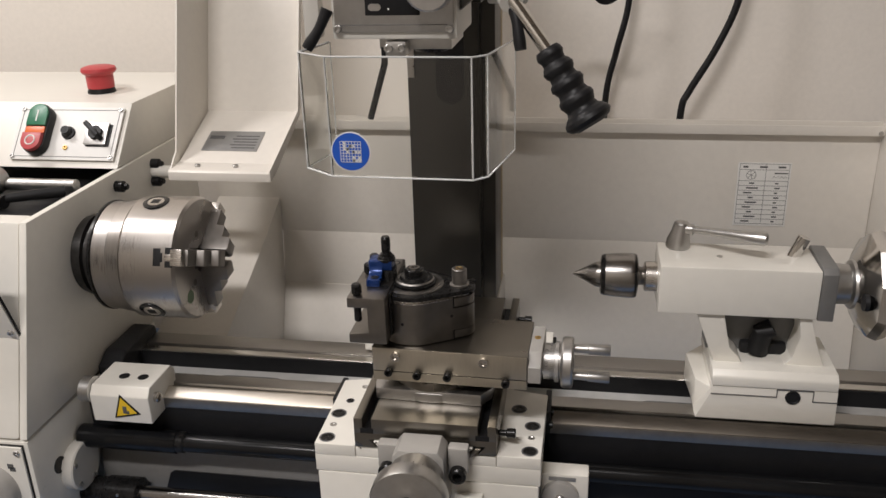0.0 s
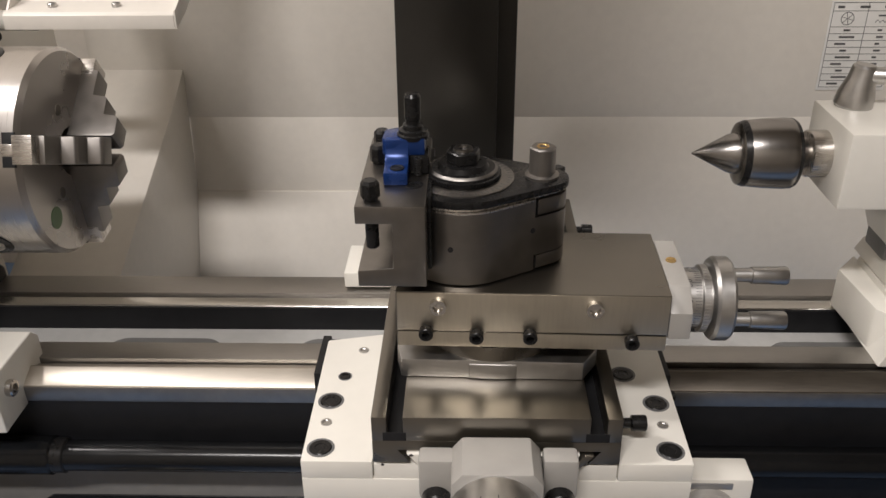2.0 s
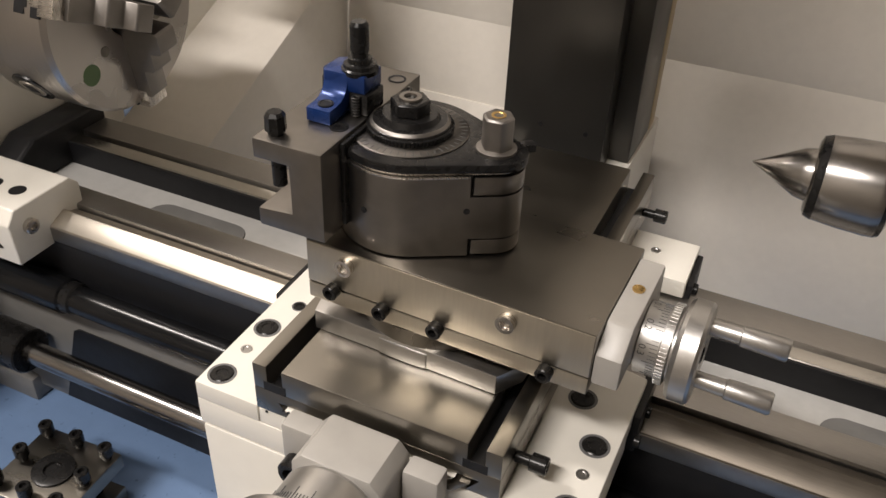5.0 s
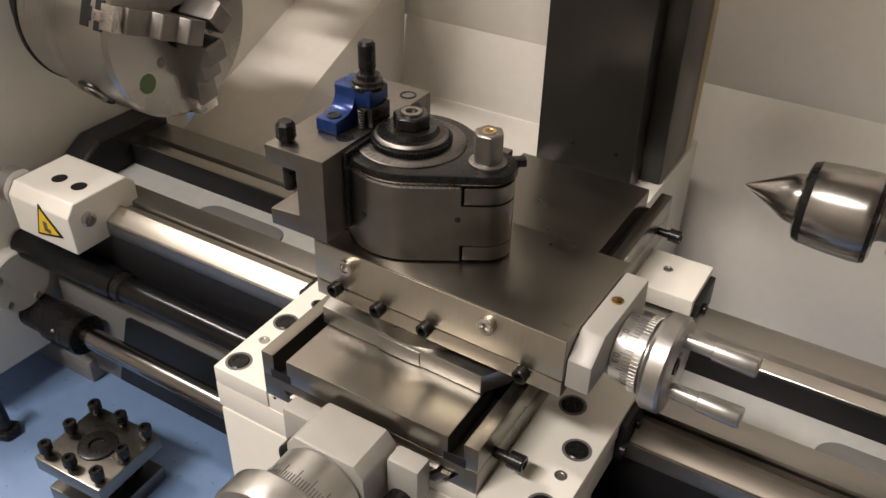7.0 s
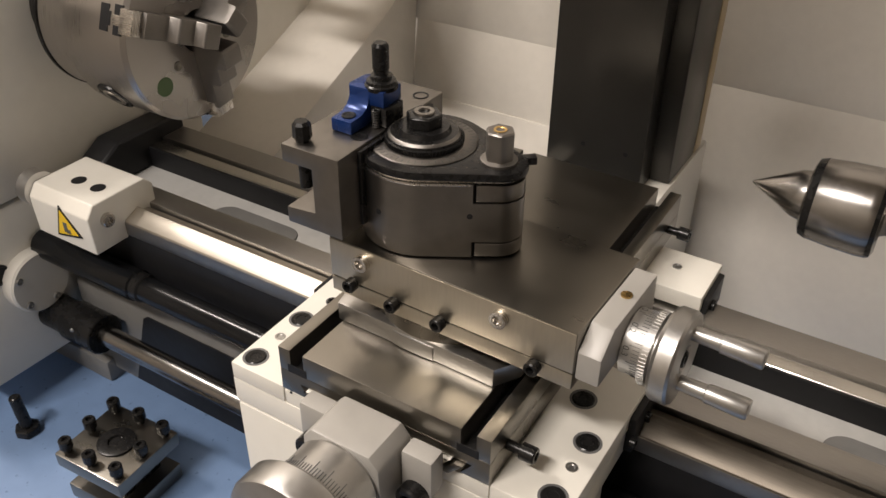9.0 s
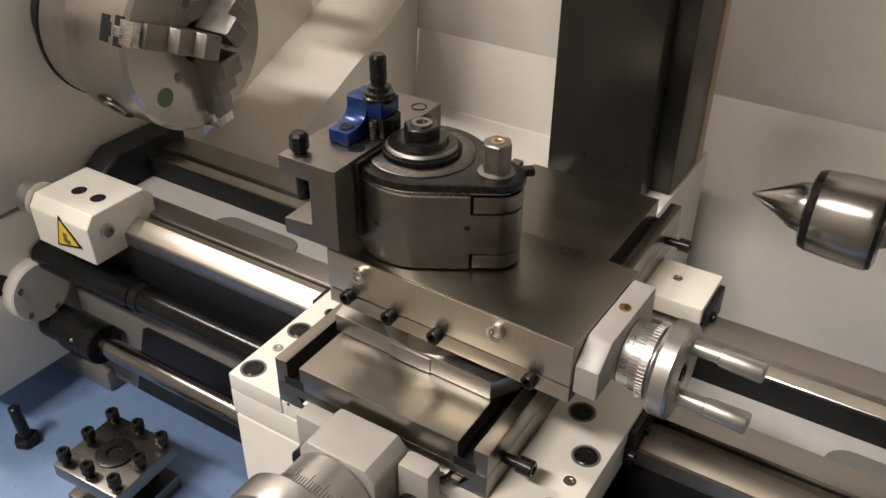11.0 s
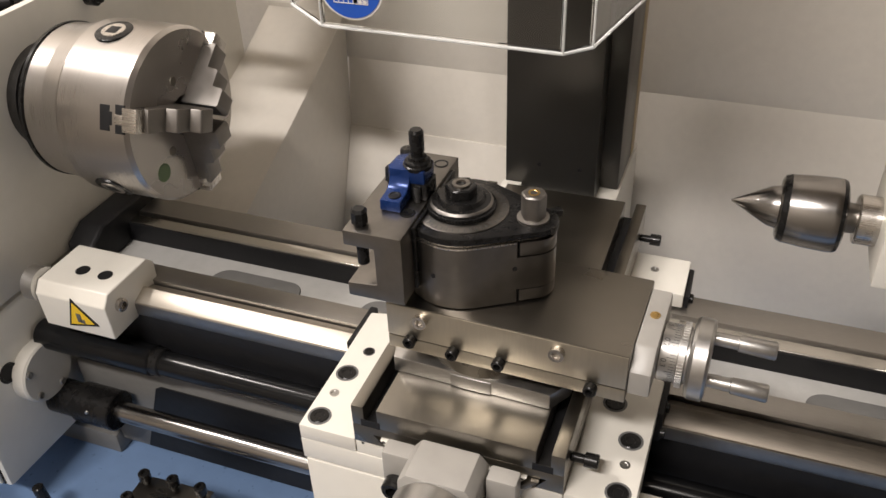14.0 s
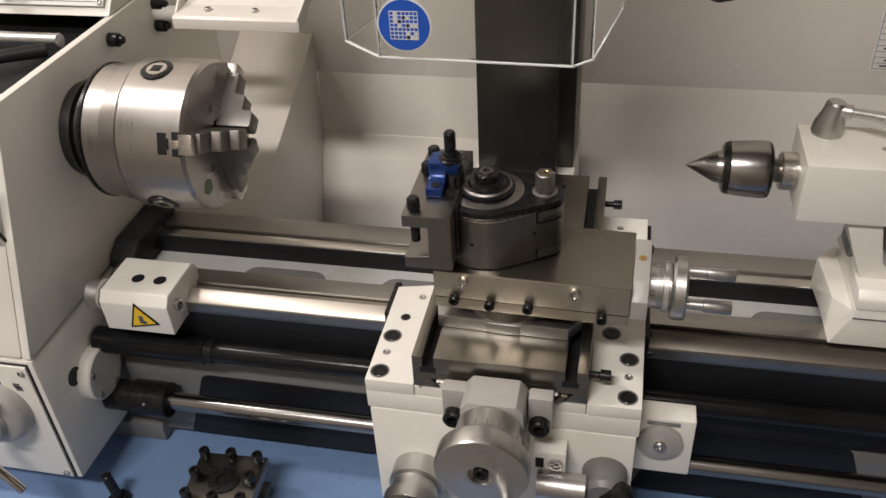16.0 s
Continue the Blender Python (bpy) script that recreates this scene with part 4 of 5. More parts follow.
part("recess", turned("z", (-0.0395, -0.1080), [(0.3304, 0.0042), (0.3308, 0.0042), (0.3309, 0.0034), (0.3307, 0.0030), (0.3307, 0)], 20), BLACK, hold)
part("recess", turned("z", (-0.0405, -0.0540), [(0.3304, 0.0042), (0.3308, 0.0042), (0.3308, 0.0034), (0.3303, 0.0030), (0.3303, 0)], 20), RUBBER, hold)
adj = thing("height_adjuster", "blue anodised height adjuster with a black screw", "adjuster", (-0.043, -0.0885, 0.3305))
part("block", prism([(-0.0560, -0.0925), (-0.0540, -0.0950), (-0.0350, -0.0940), (-0.0345, -0.0800), (-0.0500, -0.0765), (-0.0555, -0.0800)], "z", 0.3400, 0.3482, 0.0010), BLUE, adj)
part("foot", prism([(-0.1095, 0.3307), (-0.0800, 0.3307), (-0.0800, 0.3478), (-0.0945, 0.3478), (-0.0948, 0.3440), (-0.0957, 0.3414), (-0.0975, 0.3393), (-0.1000, 0.3379), (-0.1030, 0.3374), (-0.1095, 0.3372)], "x", -0.0545, -0.0428, 0.0010), BLUE, adj, "concave foot")
part("stem", box(-0.0426, -0.0335, -0.0945, -0.0800, 0.3307, 0.3400, 0.0008), BLACK, adj)
for k in range(7):
    part("thread", ring("z", (-0.0385, -0.0957), 0.0016, 0.3312 + 0.0013 * k, 0.0005, 14), DARKSCREW, adj)
part("eye_ring", turned("z", (-0.0480, -0.1040), [(0.3370, 0.0034), (0.3379, 0.0034), (0.3381, 0.0026), (0.3378, 0.0022), (0.3378, 0)], 20), RUBBER, adj)
part("screw", turned("z", (-0.0410, -0.0870), [(0.3470, 0.0078), (0.3490, 0.0080), (0.3496, 0.0072), (0.3510, 0.0070), (0.3516, 0.0052), (0.3535, 0.0050), (0.3540, 0.0036), (0.3560, 0.0036), (0.3565, 0.0040), (0.3675, 0.0040), (0.3690, 0.0030), (0.3690, 0)], 24), BLACK, adj, "black knurled screw")

# ---- tailstock ----
TY = -0.003
tail = thing("tailstock", "cream enamelled tailstock clamped on the bed", "tailstock", (0.29, -0.02, 0.186))
part("barrel_housing", box(0.1965, 0.3345, -0.0345, 0.0270, 0.2825, 0.3285, 0.0022), CREAM, tail)
part("end_plate", prism([(-0.0350, 0.2815), (-0.0350, 0.3260), (-0.0300, 0.3310), (0.0240, 0.3310), (0.0280, 0.3260), (0.0280, 0.2815)], "x", 0.3347, 0.3480, 0.001), CASTING, tail, "grey end plate")
for leg in ([(0.2840, 0.2310), (0.2840, 0.2560), (0.2650, 0.2600), (0.2480, 0.2640), (0.2400, 0.2720), (0.2330, 0.2760), (0.2330, 0.2510), (0.2450, 0.2460)], [(0.2840, 0.3210), (0.2840, 0.3310), (0.2560, 0.3390), (0.2330, 0.3480), (0.2330, 0.3120), (0.2400, 0.3190), (0.2620, 0.3240)]):
    part("leg", prism(leg, "y", -0.0300, 0.0250, 0.0012), CREAM, tail, "curved leg of the casting")
# Greyer than the cream legs: the hollow's shade is in its colour.
part("core", box(0.2460, 0.3330, -0.0040, 0.0240, 0.2330, 0.2840, 0.002), CASTING, tail, "grey block for the shaded hollow between the legs")
part("base_top", prism([(-0.0500, 0.2190), (-0.0495, 0.2285), (-0.0440, 0.2340), (0.0300, 0.2340), (0.0400, 0.2190)], "x", 0.2480, 0.3575, 0.0018), CREAM, tail)
part("base_foot", prism([(0.1840, 0.2355), (0.1840, 0.3590), (0.2186, 0.3578), (0.2186, 0.2478), (0.2120, 0.2478)], "y", -0.0492, 0.0300, 0.0015), CREAM, tail)
part("base_nose", prism([(0.2500, -0.0460), (0.2500, 0.0400), (0.2320, 0.0200), (0.2360, -0.0300)], "z", 0.1860, 0.2140, 0.0015), CREAM, tail)
JY0, JY1 = -0.0500, -0.0488
part("joint_line", joined(box(0.2480, 0.3055, JY0, JY1, 0.2103, 0.2111, 0), box(0.3050, 0.3058, JY0, JY1, 0.2103, 0.2185, 0), box(0.3050, 0.3370, JY0, JY1, 0.2180, 0.2187, 0), box(0.3365, 0.3372, JY0, JY1, 0.2075, 0.2185, 0), box(0.3370, 0.3580, JY0, JY1, 0.2075, 0.2082, 0)), INK, tail, "dark joint between base and body")
part("set_over_hole", turned("y", (0.2110, 0.3195), [(-0.0491, 0.0068), (-0.0503, 0.0066), (-0.0503, 0.0055), (-0.0496, 0.0050), (-0.0496, 0)], 26), RUBBER, tail)
part("oil_nipple", turned("z", (0.2510, -0.006), [(0.3284, 0.0026), (0.3292, 0.0026), (0.3292, 0.0014), (0.3288, 0)], 18), SATIN, tail)
part("clamp_boss", moved(turned("z", (0, 0), [(-0.001, 0.0102), (0.0005, 0.0112), (0.0070, 0.0108), (0.0165, 0.0080), (0.0235, 0.0072), (0.0250, 0.0058), (0.0250, 0)], 36), Matrix.Translation((0.2150, 0.0150, 0.3285)) @ Matrix.Rotation(radians(7), 4, "Y")), SATIN, tail, "satin clamp boss")
part("clamp_lever", tube([(0.2200, 0.013, 0.3475), (0.2280, 0.010, 0.3478), (0.2281, 0.010, 0.3478), (0.2400, 0.004, 0.3490), (0.2700, -0.012, 0.3508), (0.2800, -0.015, 0.3508), (0.2870, -0.017, 0.3508), (0.2890, -0.0175, 0.3508)], [0.0050, 0.0050, 0.0034, 0.0036, 0.0052, 0.0062, 0.0062, 0.0040], 20), SATIN, tail, "satin clamp lever")
part("lock_pin", tube([(0.3150, 0.004, 0.322), (0.3245, 0.004, 0.3460)], 0.0058, 20), CHROME, tail, "bright lock pin")
part("black_latch", joined(tube([(0.2920, -0.0105, 0.236), (0.2950, -0.0130, 0.258), (0.3030, -0.0130, 0.263)], [0.010, 0.010, 0.009], 14), box(0.276, 0.318, -0.013, -0.003, 0.2335, 0.2460, 0.004)), RUBBER, tail, "black clamp latch")
tw = thing("tailstock_handwheel", "bright tailstock handwheel with rounded spokes", "handwheel", (0.375, TY, 0.255))
part("hub", turned("x", (TY, AXZ), [(0.3478, 0.0190), (0.3640, 0.0180), (0.3660, 0.0220), (0.3720, 0.0240)], 40), SATIN, tw)
part("rim", joined(turned("x", (TY, AXZ), [(0.3660, 0.0180), (0.3720, 0.0330), (0.3800, 0.0470), (0.3880, 0.0500), (0.3960, 0.0470), (0.3980, 0.0400), (0.3900, 0.0200), (0.3900, 0)], 9)), CHROME, tw, "faceted chrome dish")
part("spoke_hole", moved(turned("x", (0, 0.033), [(0.3700, 0.0075), (0.3735, 0.0080), (0.3735, 0)], 20), Matrix.Translation((0, TY, AXZ)) @ Matrix.Rotation(radians(95), 4, "X")), RUBBER, tw)

lc = thing("live_centre", "steel live centre with a pointed tip", "live centre", (0.15, TY, 0.284))
part("point", turned("x", (TY, AXZ), [(0.1185, 0.0), (0.1190, 0.0006), (0.1395, 0.0113), (0.1440, 0.0122), (0.1450, 0.0122)], 48), CENTRE, lc, "sharp bright cone")
part("body", turned("x", (TY, AXZ), [(0.1445, 0.0120), (0.1445, 0.0160), (0.1455, 0.0182), (0.1490, 0.0195), (0.1600, 0.0206), (0.1720, 0.0211), (0.1755, 0.0208), (0.1780, 0.0195), (0.1790, 0.0170), (0.1790, 0.0080)], 56), CENTRE, lc, "turned bearing body")
for a, b, ra, rb in ((0.1455, 0.1490, 0.0184, 0.0197), (0.1758, 0.1778, 0.0209, 0.0200)):
    part("dark_band", turned("x", (TY, AXZ), [(a, 0.0170), (a, ra), (b, rb), (b, 0.0170)], 48), BLACK, lc)
part("neck", turned("x", (TY, AXZ), [(0.1785, 0.0100), (0.1810, 0.0086), (0.1850, 0.0084), (0.1870, 0.0084)], 32), POST, lc)
solid("tailstock_quill", turned("x", (TY, AXZ), [(0.1850, 0.0080), (0.1850, 0.0130), (0.1860, 0.0140), (0.2000, 0.0140)], 40), STEEL, "ground steel tailstock quill", "quill")

# ---- splash guard ----
splash = thing("splash_guard", "white painted sheet metal splash guard behind the lathe", "splash guard", (0.1, 0.32, 0))
part("upper_panel", box(-0.376, 0.478, 0.3200, 0.3220, 0.214, 0.378, 0.0006), SHEET, splash)
part("lower_panel", prism([(0.3200, 0.2145), (0.2900, 0.0), (0.2920, 0.0), (0.3220, 0.2145)], "x", -0.287, 0.478, 0.0004), SHEET, splash, "lower panel folded forward")
part("top_lip", joined(box(-0.376, 0.478, 0.3110, 0.3201, 0.3625, 0.3642, 0.0004), box(-0.376, 0.478, 0.3095, 0.3112, 0.3625, 0.3745, 0.0005)), SHEET, splash, "folded lip along the top")
part("side_panel", prism([(0.3215, 0.0), (0.3215, 0.3765), (0.300, 0.3765), (0.050, 0.345), (0.050, 0.0)], "x", 0.4785, 0.4805, 0.0004), SHEET, splash, "end panel")
part("drain_sheet", prism([(0.3075, 0.1400), (0.2520, 0.0), (0.2545, 0.0), (0.3100, 0.1400)], "x", -0.2868, -0.0765, 0.0003), SHEET, splash, "lower sheet sloping to the drain")
part("corner_rivet", turned("y", (0.366, 0.4740), [(0.3094, 0.003), (0.3078, 0.0022), (0.3074, 0)], 14), SATIN, splash)
part("chute", prism([(0.3200, 0.262), (0.262, 0.232), (0.078, 0.152), (0.060, 0.145), (0.060, 0.143), (0.263, 0.230), (0.3200, 0.259)], "x", -0.376, -0.2872, 0.0003), SHEET, splash, "sloping chute beside the chuck")
part("chute_side", prism([(0.3200, 0.2615), (0.262, 0.2305), (0.078, 0.1510), (0.060, 0.143), (0.060, 0.0), (0.300, 0.0)], "x", -0.2886, -0.2870, 0.0002), SHEET, splash)
lb = thing("chart_sticker", "white printed speed chart sticker on the splash guard", "sticker", (0.35, 0.3195, 0.24))
TX0, TX1, TZ0, TZ1 = 0.3165, 0.3800, 0.2415, 0.3250
part("paper", box(TX0, TX1, 0.3190, 0.3198, TZ0, TZ1, 0.0002), WHITE, lb)
rows_z = [TZ1 - 0.0015, TZ1 - 0.009, TZ1 - 0.0235] + [TZ1 - 0.0235 - 0.0063 * k for k in range(1, 10)]
for z in rows_z:
    part("rule", box(TX0 + 0.002, TX1 - 0.002, 0.3187, 0.3190, z - 0.0004, z, 0), INK, lb)
for x in (TX0 + 0.002, TX0 + 0.0335, TX1 - 0.0024):
    part("rule", box(x, x + 0.0004, 0.3187, 0.3190, rows_z[-1], rows_z[0], 0), INK, lb)
for k, z in enumerate(rows_z[2:-1]):
    for x, w in ((TX0 + 0.015 - 0.003 * (k % 3), 0.006 + 0.004 * ((k * 2) % 3)), (TX0 + 0.046, 0.004 + 0.002 * (k % 2))):
        part("print_bar", box(x, x + w, 0.3187, 0.3190, z - 0.0042, z - 0.0024, 0), INK, lb)
for x, w in ((TX0 + 0.006, 0.006), (TX0 + 0.026, 0.009), (TX0 + 0.048, 0.009)):
    part("print_bar", box(x, x + w, 0.3187, 0.3190, rows_z[0] - 0.0052, rows_z[0] - 0.0030, 0), INK, lb)
part("print_circle", ring("y", (TZ1 - 0.0162, TX0 + 0.0165), 0.0057, 0.3189, 0.0003), INK, lb)
for k in range(3):
    part("print_spoke", moved(box(-0.0056, 0.0056, 0.3187, 0.3190, -0.0002, 0.0002, 0), Matrix.Translation((TX0 + 0.0165, 0, TZ1 - 0.0162)) @ Matrix.Rotation(k * math.pi / 3 + 0.3, 4, "Y")), INK, lb)
part("print_bar", box(TX0 + 0.044, TX0 + 0.060, 0.3187, 0.3190, TZ1 - 0.0142, TZ1 - 0.0128, 0), INK, lb)
zig = [(TX0 + 0.042 + 0.0022 * k, 0.3188, TZ1 - 0.0190 + (0.0016 if k % 2 else -0.0008)) for k in range(9)]
part("print_wave", tube(zig, 0.0003, 5), INK, lb)

# ---- chuck guard, swung up ----
guard = thing("chuck_guard", "white painted sheet metal chuck guard swung up", "guard", (-0.27, 0.12, 0.36))
part("front_lip", prism([(0.1030, 0.3535), (0.1030, 0.3630), (0.1055, 0.3650), (0.1300, 0.3680), (0.1300, 0.3660), (0.1065, 0.3632), (0.1050, 0.3535)], "x", -0.3330, -0.2150, 0.0004), SHEET, guard)
part("slope", prism([(0.1280, 0.3655), (0.2230, 0.4040), (0.2220, 0.4060), (0.1270, 0.3675)], "x", -0.3300, -0.2170, 0.0004), SHEET, guard)
part("back", prism([(0.2215, 0.4040), (0.2950, 0.640), (0.2970, 0.640), (0.2235, 0.4040)], "x", -0.3330, -0.2135, 0.0005), SHEET, guard, "upright back sheet")
part("side", prism([(0.1035, 0.3600), (0.1200, 0.3750), (0.1270, 0.3800), (0.2110, 0.640), (0.2960, 0.640), (0.2225, 0.4030), (0.1280, 0.3640)], "x", -0.3330, -0.3312, 0.0004), SHEET, guard, "side sheet")
part("right_side", prism([(0.1280, 0.3600), (0.2225, 0.4030), (0.2960, 0.640), (0.2870, 0.640), (0.2140, 0.4080), (0.1200, 0.3720), (0.1035, 0.3660), (0.1035, 0.3535)], "x", -0.2150, -0.2135, 0.0004), SHEET, guard, "folded edge")
for x in (-0.3030, -0.2580):
    part("screw", moved(socket_screw("z", (x, 0.1165), 0.0032, 0.3660, 0.3690), Matrix.Identity(4)), SATIN, guard, "small steel screw")
up = Matrix.Translation((0, 0.1270, 0.3675)) @ Matrix.Rotation(math.atan2(0.0385, 0.095), 4, "X")
dp = part("data_plate", moved(box(-0.3110, -0.2440, 0.0220, 0.0590, 0.0002, 0.0010, 0.0002), up), PLATE, guard, "grey data plate")
for k in range(5):
    part("print_bar", moved(box(-0.2760 - 0.003 * (k % 2), -0.2480, 0.0265 + 0.0055 * k, 0.0283 + 0.0055 * k, 0.0010, 0.0012, 0), up), INK, dp)
part("print_bar", moved(box(-0.3080, -0.2900, 0.044, 0.050, 0.0010, 0.0012, 0), up), INK, dp)

# ---- milling column ----
colm = thing("milling_column", "dark steel milling column standing behind the bed", "column", (-0.02, 0.24, 0.1))
part("slideway", box(-0.0700, 0.0090, 0.1765, 0.2000, 0.1745, 0.760, 0.0008), COLUMN, colm, "ground dark slideway plate")
part("body", box(-0.0640, 0.0250, 0.2005, 0.2620, 0.1745, 0.760, 0.002), COLUMN, colm)
part("rear_edge", box(0.0000, 0.0255, 0.2622, 0.2790, 0.1745, 0.760, 0.002), TAN, colm, "tan painted rear edge")
part("base_bracket", box(-0.0760, 0.0270, 0.1700, 0.2950, 0.0, 0.1740, 0.003), CREAM, colm, "cream column base")
part("base_tab", box(-0.0720, -0.0550, 0.1640, 0.1764, 0.1740, 0.1830, 0.001), CREAM, colm)
# Uncut slot: a black plate on the slideway gives its shade.
part("slot", prism(hull_outline((0.4425, -0.0225), 0.0158, (0.70, -0.0225), 0.0157, 24), "y", 0.1758, 0.1766, 0), RUBBER, colm, "black slot with a rounded end")
for x in (-0.0400, -0.0050):
    part("screw_hole", turned("y", (0.2035, x), [(0.1764, 0.0018), (0.1760, 0.0018), (0.1760, 0.0010), (0.1763, 0)], 14), RUBBER, colm)
part("rack_strip", box(-0.0695, -0.0620, 0.1745, 0.1766, 0.4560, 0.760, 0.0004), STEEL, colm)

# ---- milling head ----
mill = thing("milling_head", "silver grey milling head with a dark display", "milling head", (-0.03, 0.05, 0.53))
part("front_box", box(-0.0830, 0.0215, -0.0600, 0.030, 0.5315, 0.720, 0.003), GREYPAINT, mill)
part("front_plate", box(-0.0800, 0.0185, -0.0622, -0.0602, 0.5375, 0.716, 0.0006), SATIN, mill, "brushed front plate")
part("side_casting", prism([(0.5520, 0.0220), (0.5700, 0.0420), (0.720, 0.0420), (0.720, 0.0220)], "y", -0.050, 0.10, 0.003), COLUMN, mill, "dark angled casting")
part("saddle", box(-0.062, 0.030, 0.030, 0.1755, 0.5500, 0.720, 0.002), COLUMN, mill, "dark head slide")
part("display", box(-0.0535, -0.0085, -0.0632, -0.0620, 0.5510, 0.600, 0.0004), RUBBER, mill, "dark display window")
part("display_lamp", prism(hull_outline((0.5575, -0.0480), 0.0028, (0.5575, -0.0430), 0.00279, 12), "y", -0.0638, -0.0631, 0), SATIN, mill)
part("display_dot", turned("y", (0.5560, -0.0340), [(-0.0631, 0.0009), (-0.0636, 0.0008), (-0.0636, 0)], 10), WHITE, mill)
part("speed_knob", turned("y", (0.5740, 0.0010), [(-0.0620, 0.0200), (-0.0780, 0.0190), (-0.0790, 0.0175), (-0.0790, 0)], 44), SATIN, mill, "satin round knob")
for x in (-0.0775, 0.0155):
    part("screw", socket_screw("y", (0.5400, x), 0.0032, -0.0620, -0.0648), SATIN, mill)
part("plate_line", joined(box(-0.0760, 0.0135, -0.0626, -0.0621, 0.5432, 0.5437, 0)), INK, mill)
nose = part("shield_mount", joined(box(-0.0460, 0.0150, -0.0500, 0.020, 0.5220, 0.5342, 0.001), box(-0.0380, -0.0210, -0.0640, -0.0400, 0.5185, 0.5300, 0.001)), SATIN, mill, "bracket that holds the shield")
for x in (-0.0350, -0.0245):
    part("screw", socket_screw("y", (0.5250, x), 0.0036, -0.0640, -0.0668), SATIN, nose)
part("quill_spindle", turned("z", (-0.012, 0.010), [(0.5120, 0.0145), (0.5150, 0.0180), (0.5220, 0.0200)], 40), BLACK, mill, "black spindle nose")
part("handle_shaft", rod("x", (-0.020, 0.5650), 0.0100, 0.0420, 0.0750, 0.001), GREYPAINT, mill)
for pts in ([(-0.0860, -0.060, 0.556), (-0.0930, -0.063, 0.541), (-0.1040, -0.066, 0.525)], [(0.0680, -0.070, 0.556), (0.0705, -0.075, 0.546), (0.0740, -0.080, 0.526)]):
    part("clamp_lever", tube(curve_points(pts, 4), [0.0052, 0.005, 0.0046, 0.0044, 0.0042, 0.0044, 0.0048, 0.005, 0.0046], 14), RUBBER, mill, "black clamp lever")
part("stop_rod", tube([(-0.0400, -0.058, 0.5250), (-0.0400, -0.0590, 0.5120), (-0.0540, -0.062, 0.4660)], 0.0028, 12), BLACK, mill, "thin black rod")
part("depth_bar", box(-0.1120, -0.0980, -0.0450, -0.0300, 0.5300, 0.720, 0.002), GREYPAINT, mill, "grey depth bar")
qh = thing("quill_handle", "steel quill lever with a ribbed black rubber grip", "lever", (0.13, -0.09, 0.475))
a0, a1 = Vector((0.064, -0.070, 0.566)), Vector((0.094, -0.081, 0.527))
part("arm", tube([a0, a1 + (a1 - a0) * 0.1], 0.0052, 20), CHROME, qh, "bright steel arm")
part("clevis", tube([a0 + Vector((-0.006, 0.02, 0.004)), a0 + Vector((0.002, -0.004, -0.004))], 0.0095, 16), GREYPAINT, qh)
d = (Vector((0.1290, -0.093, 0.4735)) - a1)
rib_radii = [1.1 * r for r in [0.0085, 0.0098, 0.0102, 0.0090, 0.0086, 0.0105, 0.0118, 0.0112, 0.0096, 0.0100, 0.0122, 0.0128, 0.0114, 0.0102, 0.0110, 0.0130, 0.0134, 0.0122, 0.0112, 0.0120, 0.0150, 0.0172, 0.0178, 0.0160, 0.0110]]
ribs = [rib_radii[k // 3] * (1 - f) + rib_radii[min(k // 3 + 1, 24)] * f for k in range(73) for f in [0.5 - 0.5 * math.cos(math.pi * (k % 3) / 3)]]
part("grip", tube([a1 + d * (k / (len(ribs) - 1)) * 1.06 for k in range(len(ribs))], ribs, 24), RUBBER, qh, "ribbed rubber grip with a flared end")

# ---- clear shield ----
shield = thing("safety_shield", "clear acrylic shield with a round blue sticker", "shield", (-0.02, -0.10, 0.43))
plan = [(-0.0960, -0.0300), (-0.1060, -0.0840), (-0.0780, -0.1060), (0.0390, -0.1090), (0.0500, -0.0985), (0.0645, -0.0150)]


def sheet(p, q, z0, z1, th=0.0024):
    p, q = Vector((*p, 0)), Vector((*q, 0))
    d = (q - p).normalized()
    n = Vector((-d.y, d.x, 0)) * th
    return prism([(p.x, p.y), (q.x, q.y), (q.x + n.x, q.y + n.y), (p.x + n.x, p.y + n.y)], "z", z0, z1, 0.0003, 1)


for k, (p, q) in enumerate(zip(plan, plan[1:])):
    pn = part("shield_pane", sheet(p, q, 0.4290, 0.5250), ACRYLIC, shield, "clear folded pane")
    pn.visible_shadow = False
# Thin white tubes added where edges and folds would catch the light.
for k, (p, q) in enumerate(zip(plan, plan[1:])):
    for z in (0.4280, 0.5252):
        part("shield_edge", tube([(*p, z), (*q, z)], 0.0008, 8), FROST, shield, "white tube for the glint of a polished edge")
for p in plan:
    part("shield_fold", tube([(*p, 0.4280), (*p, 0.5252)], 0.00055, 8), FROST, shield, "white tube for the glint of a fold")
st = part("logo_sticker", turned("y", (0.4495, -0.0605), [(-0.1072, 0.0165), (-0.1078, 0.0165), (-0.1078, 0)], 40), WHITE, shield, "white rimmed sticker")
part("logo_disc", turned("y", (0.4495, -0.0605), [(-0.1077, 0.0155), (-0.1082, 0.0155), (-0.1082, 0)], 40), LOGOBLUE, st, "blue disc")
for k in range(8):
    o = -0.0085 + 0.0170 * k / 7
    part("logo_line", box(-0.0605 + o - 0.00018, -0.0605 + o + 0.00018, -0.1085, -0.1082, 0.4410, 0.4580, 0), WHITE, st)
    part("logo_line", box(-0.0690, -0.0520, -0.1085, -0.1082, 0.4495 + o - 0.00018, 0.4495 + o + 0.00018, 0), WHITE, st)
mark = random.Random(3)
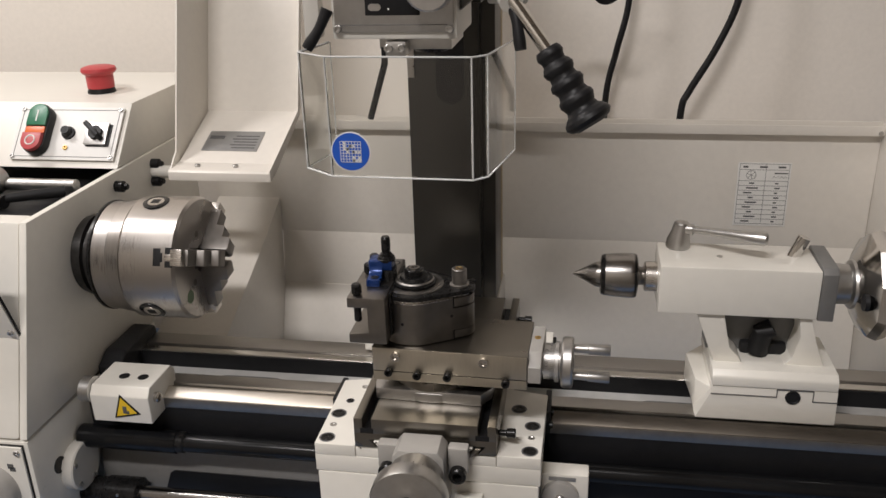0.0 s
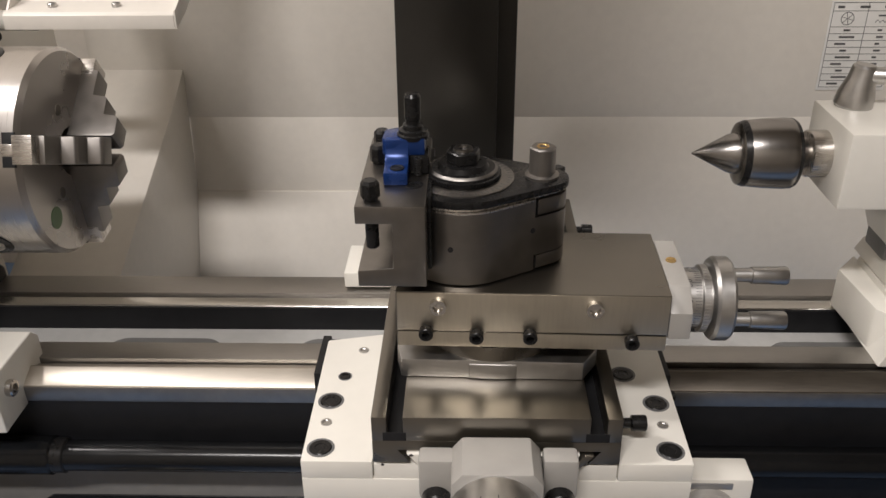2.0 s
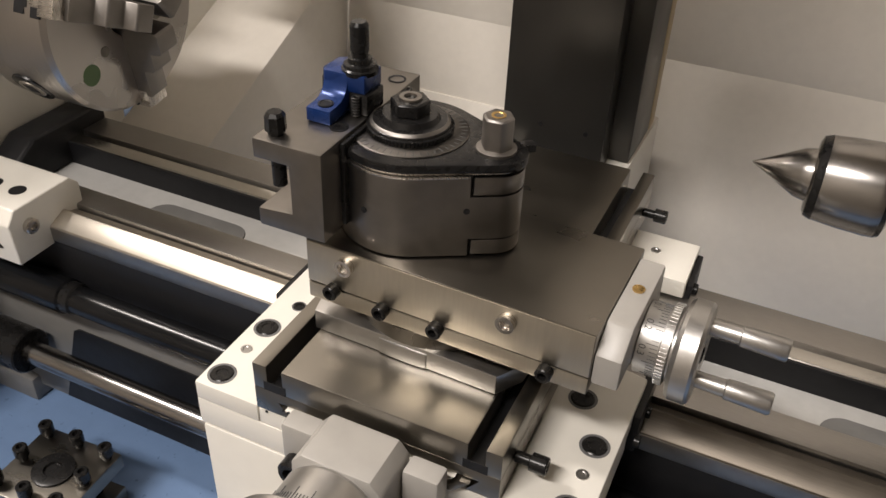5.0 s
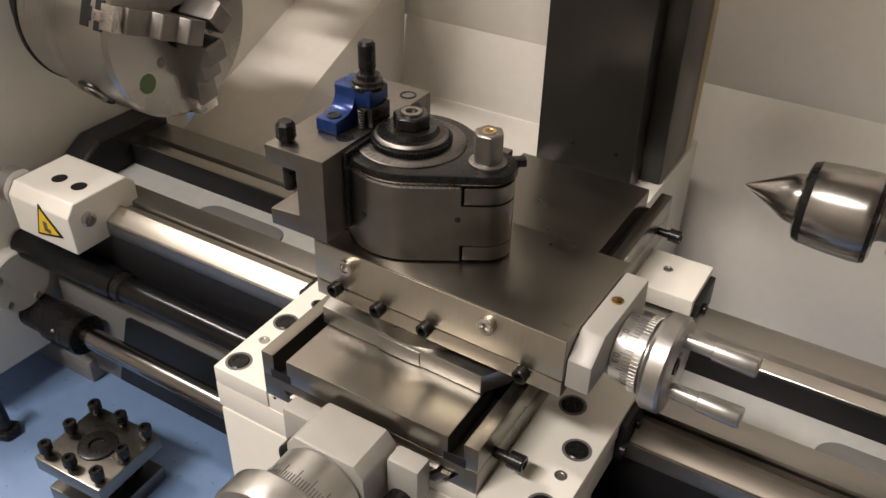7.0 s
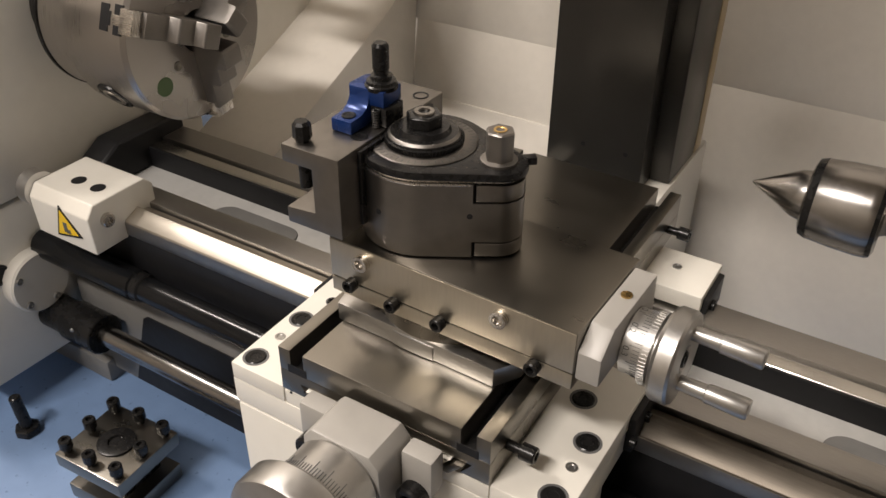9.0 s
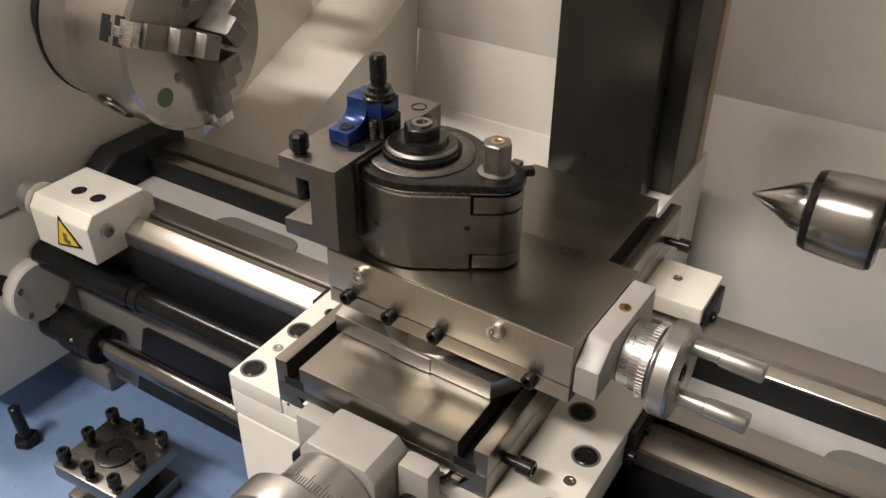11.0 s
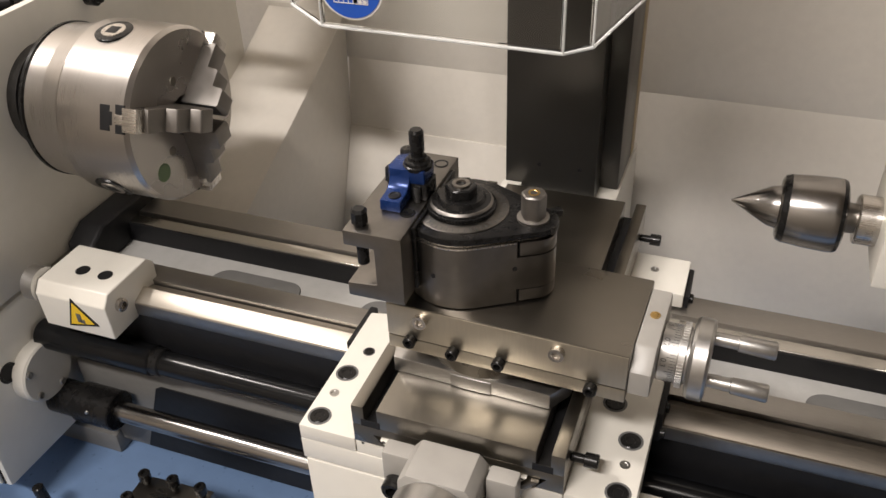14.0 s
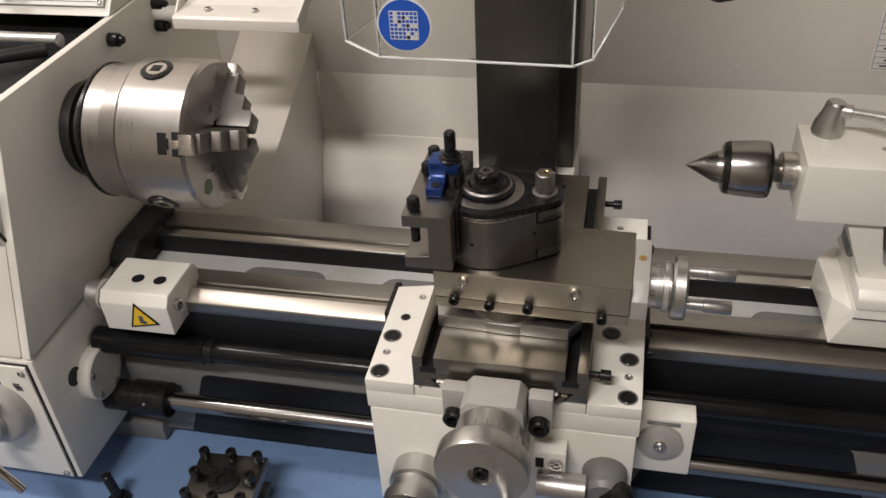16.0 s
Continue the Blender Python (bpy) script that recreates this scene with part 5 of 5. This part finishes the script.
for k in range(26):
    gx, gz = mark.randrange(7), mark.randrange(7)
    if abs(gx + gz - 6) > 3:
        continue
    x, z = -0.0690 + 0.00243 * gx, 0.4410 + 0.00243 * gz
    part("logo_block", box(x + 0.0004, x + 0.0019, -0.1086, -0.1082, z + 0.0004, z + 0.0019, 0), WHITE, st)

# ---- cables on the wall ----
solid("power_cable", tube(curve_points([(0.150, 0.395, 0.30), (0.152, 0.395, 0.395), (0.163, 0.398, 0.450), (0.176, 0.402, 0.515), (0.172, 0.405, 0.60), (0.10, 0.40, 0.70)], 8), 0.0042, 12), RUBBER, "black power cable hanging before the wall", "cable", group="cables behind the lathe")
solid("power_cable", tube(curve_points([(0.248, 0.385, 0.30), (0.249, 0.385, 0.375), (0.258, 0.388, 0.400), (0.288, 0.393, 0.455), (0.310, 0.396, 0.515), (0.318, 0.40, 0.60)], 8), 0.0046, 12), RUBBER, "black power cable hanging before the wall", "cable", group="cables behind the lathe")
solid("power_cable", tube(curve_points([(0.020, 0.15, 0.600), (0.060, 0.22, 0.590), (0.120, 0.30, 0.545), (0.140, 0.31, 0.522), (0.160, 0.32, 0.528), (0.185, 0.33, 0.56)], 8), 0.0040, 12), RUBBER, "black cable loop beside the milling column", "cable", group="cables behind the lathe")

# ---- loose things on the tray ----
spare = thing("spare_tool_post", "dark square four-way tool post lying on the tray", "tool post", (-0.244, -0.145, 0))
rot = Matrix.Translation((-0.2445, -0.1450, 0)) @ Matrix.Rotation(radians(3.0), 4, "Z")
part("top_block", moved(box(-0.0310, 0.0310, -0.0290, 0.0290, 0.0330, 0.0450, 0.0012), rot), SLIDE, spare)
part("core", moved(box(-0.0180, 0.0180, -0.0180, 0.0180, 0.0130, 0.0332, 0.001), rot), BLACK, spare)
part("base_block", moved(box(-0.0290, 0.0290, -0.0270, 0.0270, 0.0, 0.0132, 0.0012), rot), SLIDE, spare)
part("centre_bush", moved(turned("z", (0, 0), [(0.0449, 0.0140), (0.0465, 0.0138), (0.0470, 0.0120), (0.0470, 0.0062), (0.0452, 0.0056), (0.0452, 0)], 32), rot), BLACK, spare, "black centre bush")
for x, y in ((-0.0245, -0.0225), (0.0, -0.0235), (0.0245, -0.0225), (-0.0250, 0.0), (0.0250, 0.0), (-0.0245, 0.0225), (0.0, 0.0235), (0.0245, 0.0225)):
    part("clamp_screw", moved(joined(turned("z", (x, y), [(0.0449, 0.0030), (0.0490, 0.0030), (0.0492, 0.0047), (0.0560, 0.0047), (0.0568, 0.0040), (0.0568, 0.0022), (0.0545, 0.0018), (0.0545, 0)], 14)), rot), BLACK, spare, "black clamp screw")
bolt = thing("loose_bolt", "black bolt standing on its head on the tray", "bolt", (-0.354, -0.150, 0))
part("head", hexagon("z", (-0.354, -0.150), 0.0100, 0.0, 0.0070, 0.0008, 0.4), BLACK, bolt)
part("shank", moved(rod("z", (0, 0), 0.0046, 0.0, 0.030, 0.001, 20), Matrix.Translation((-0.354, -0.150, 0.0065)) @ Matrix.Rotation(radians(-8), 4, "Y")), BLACK, bolt)
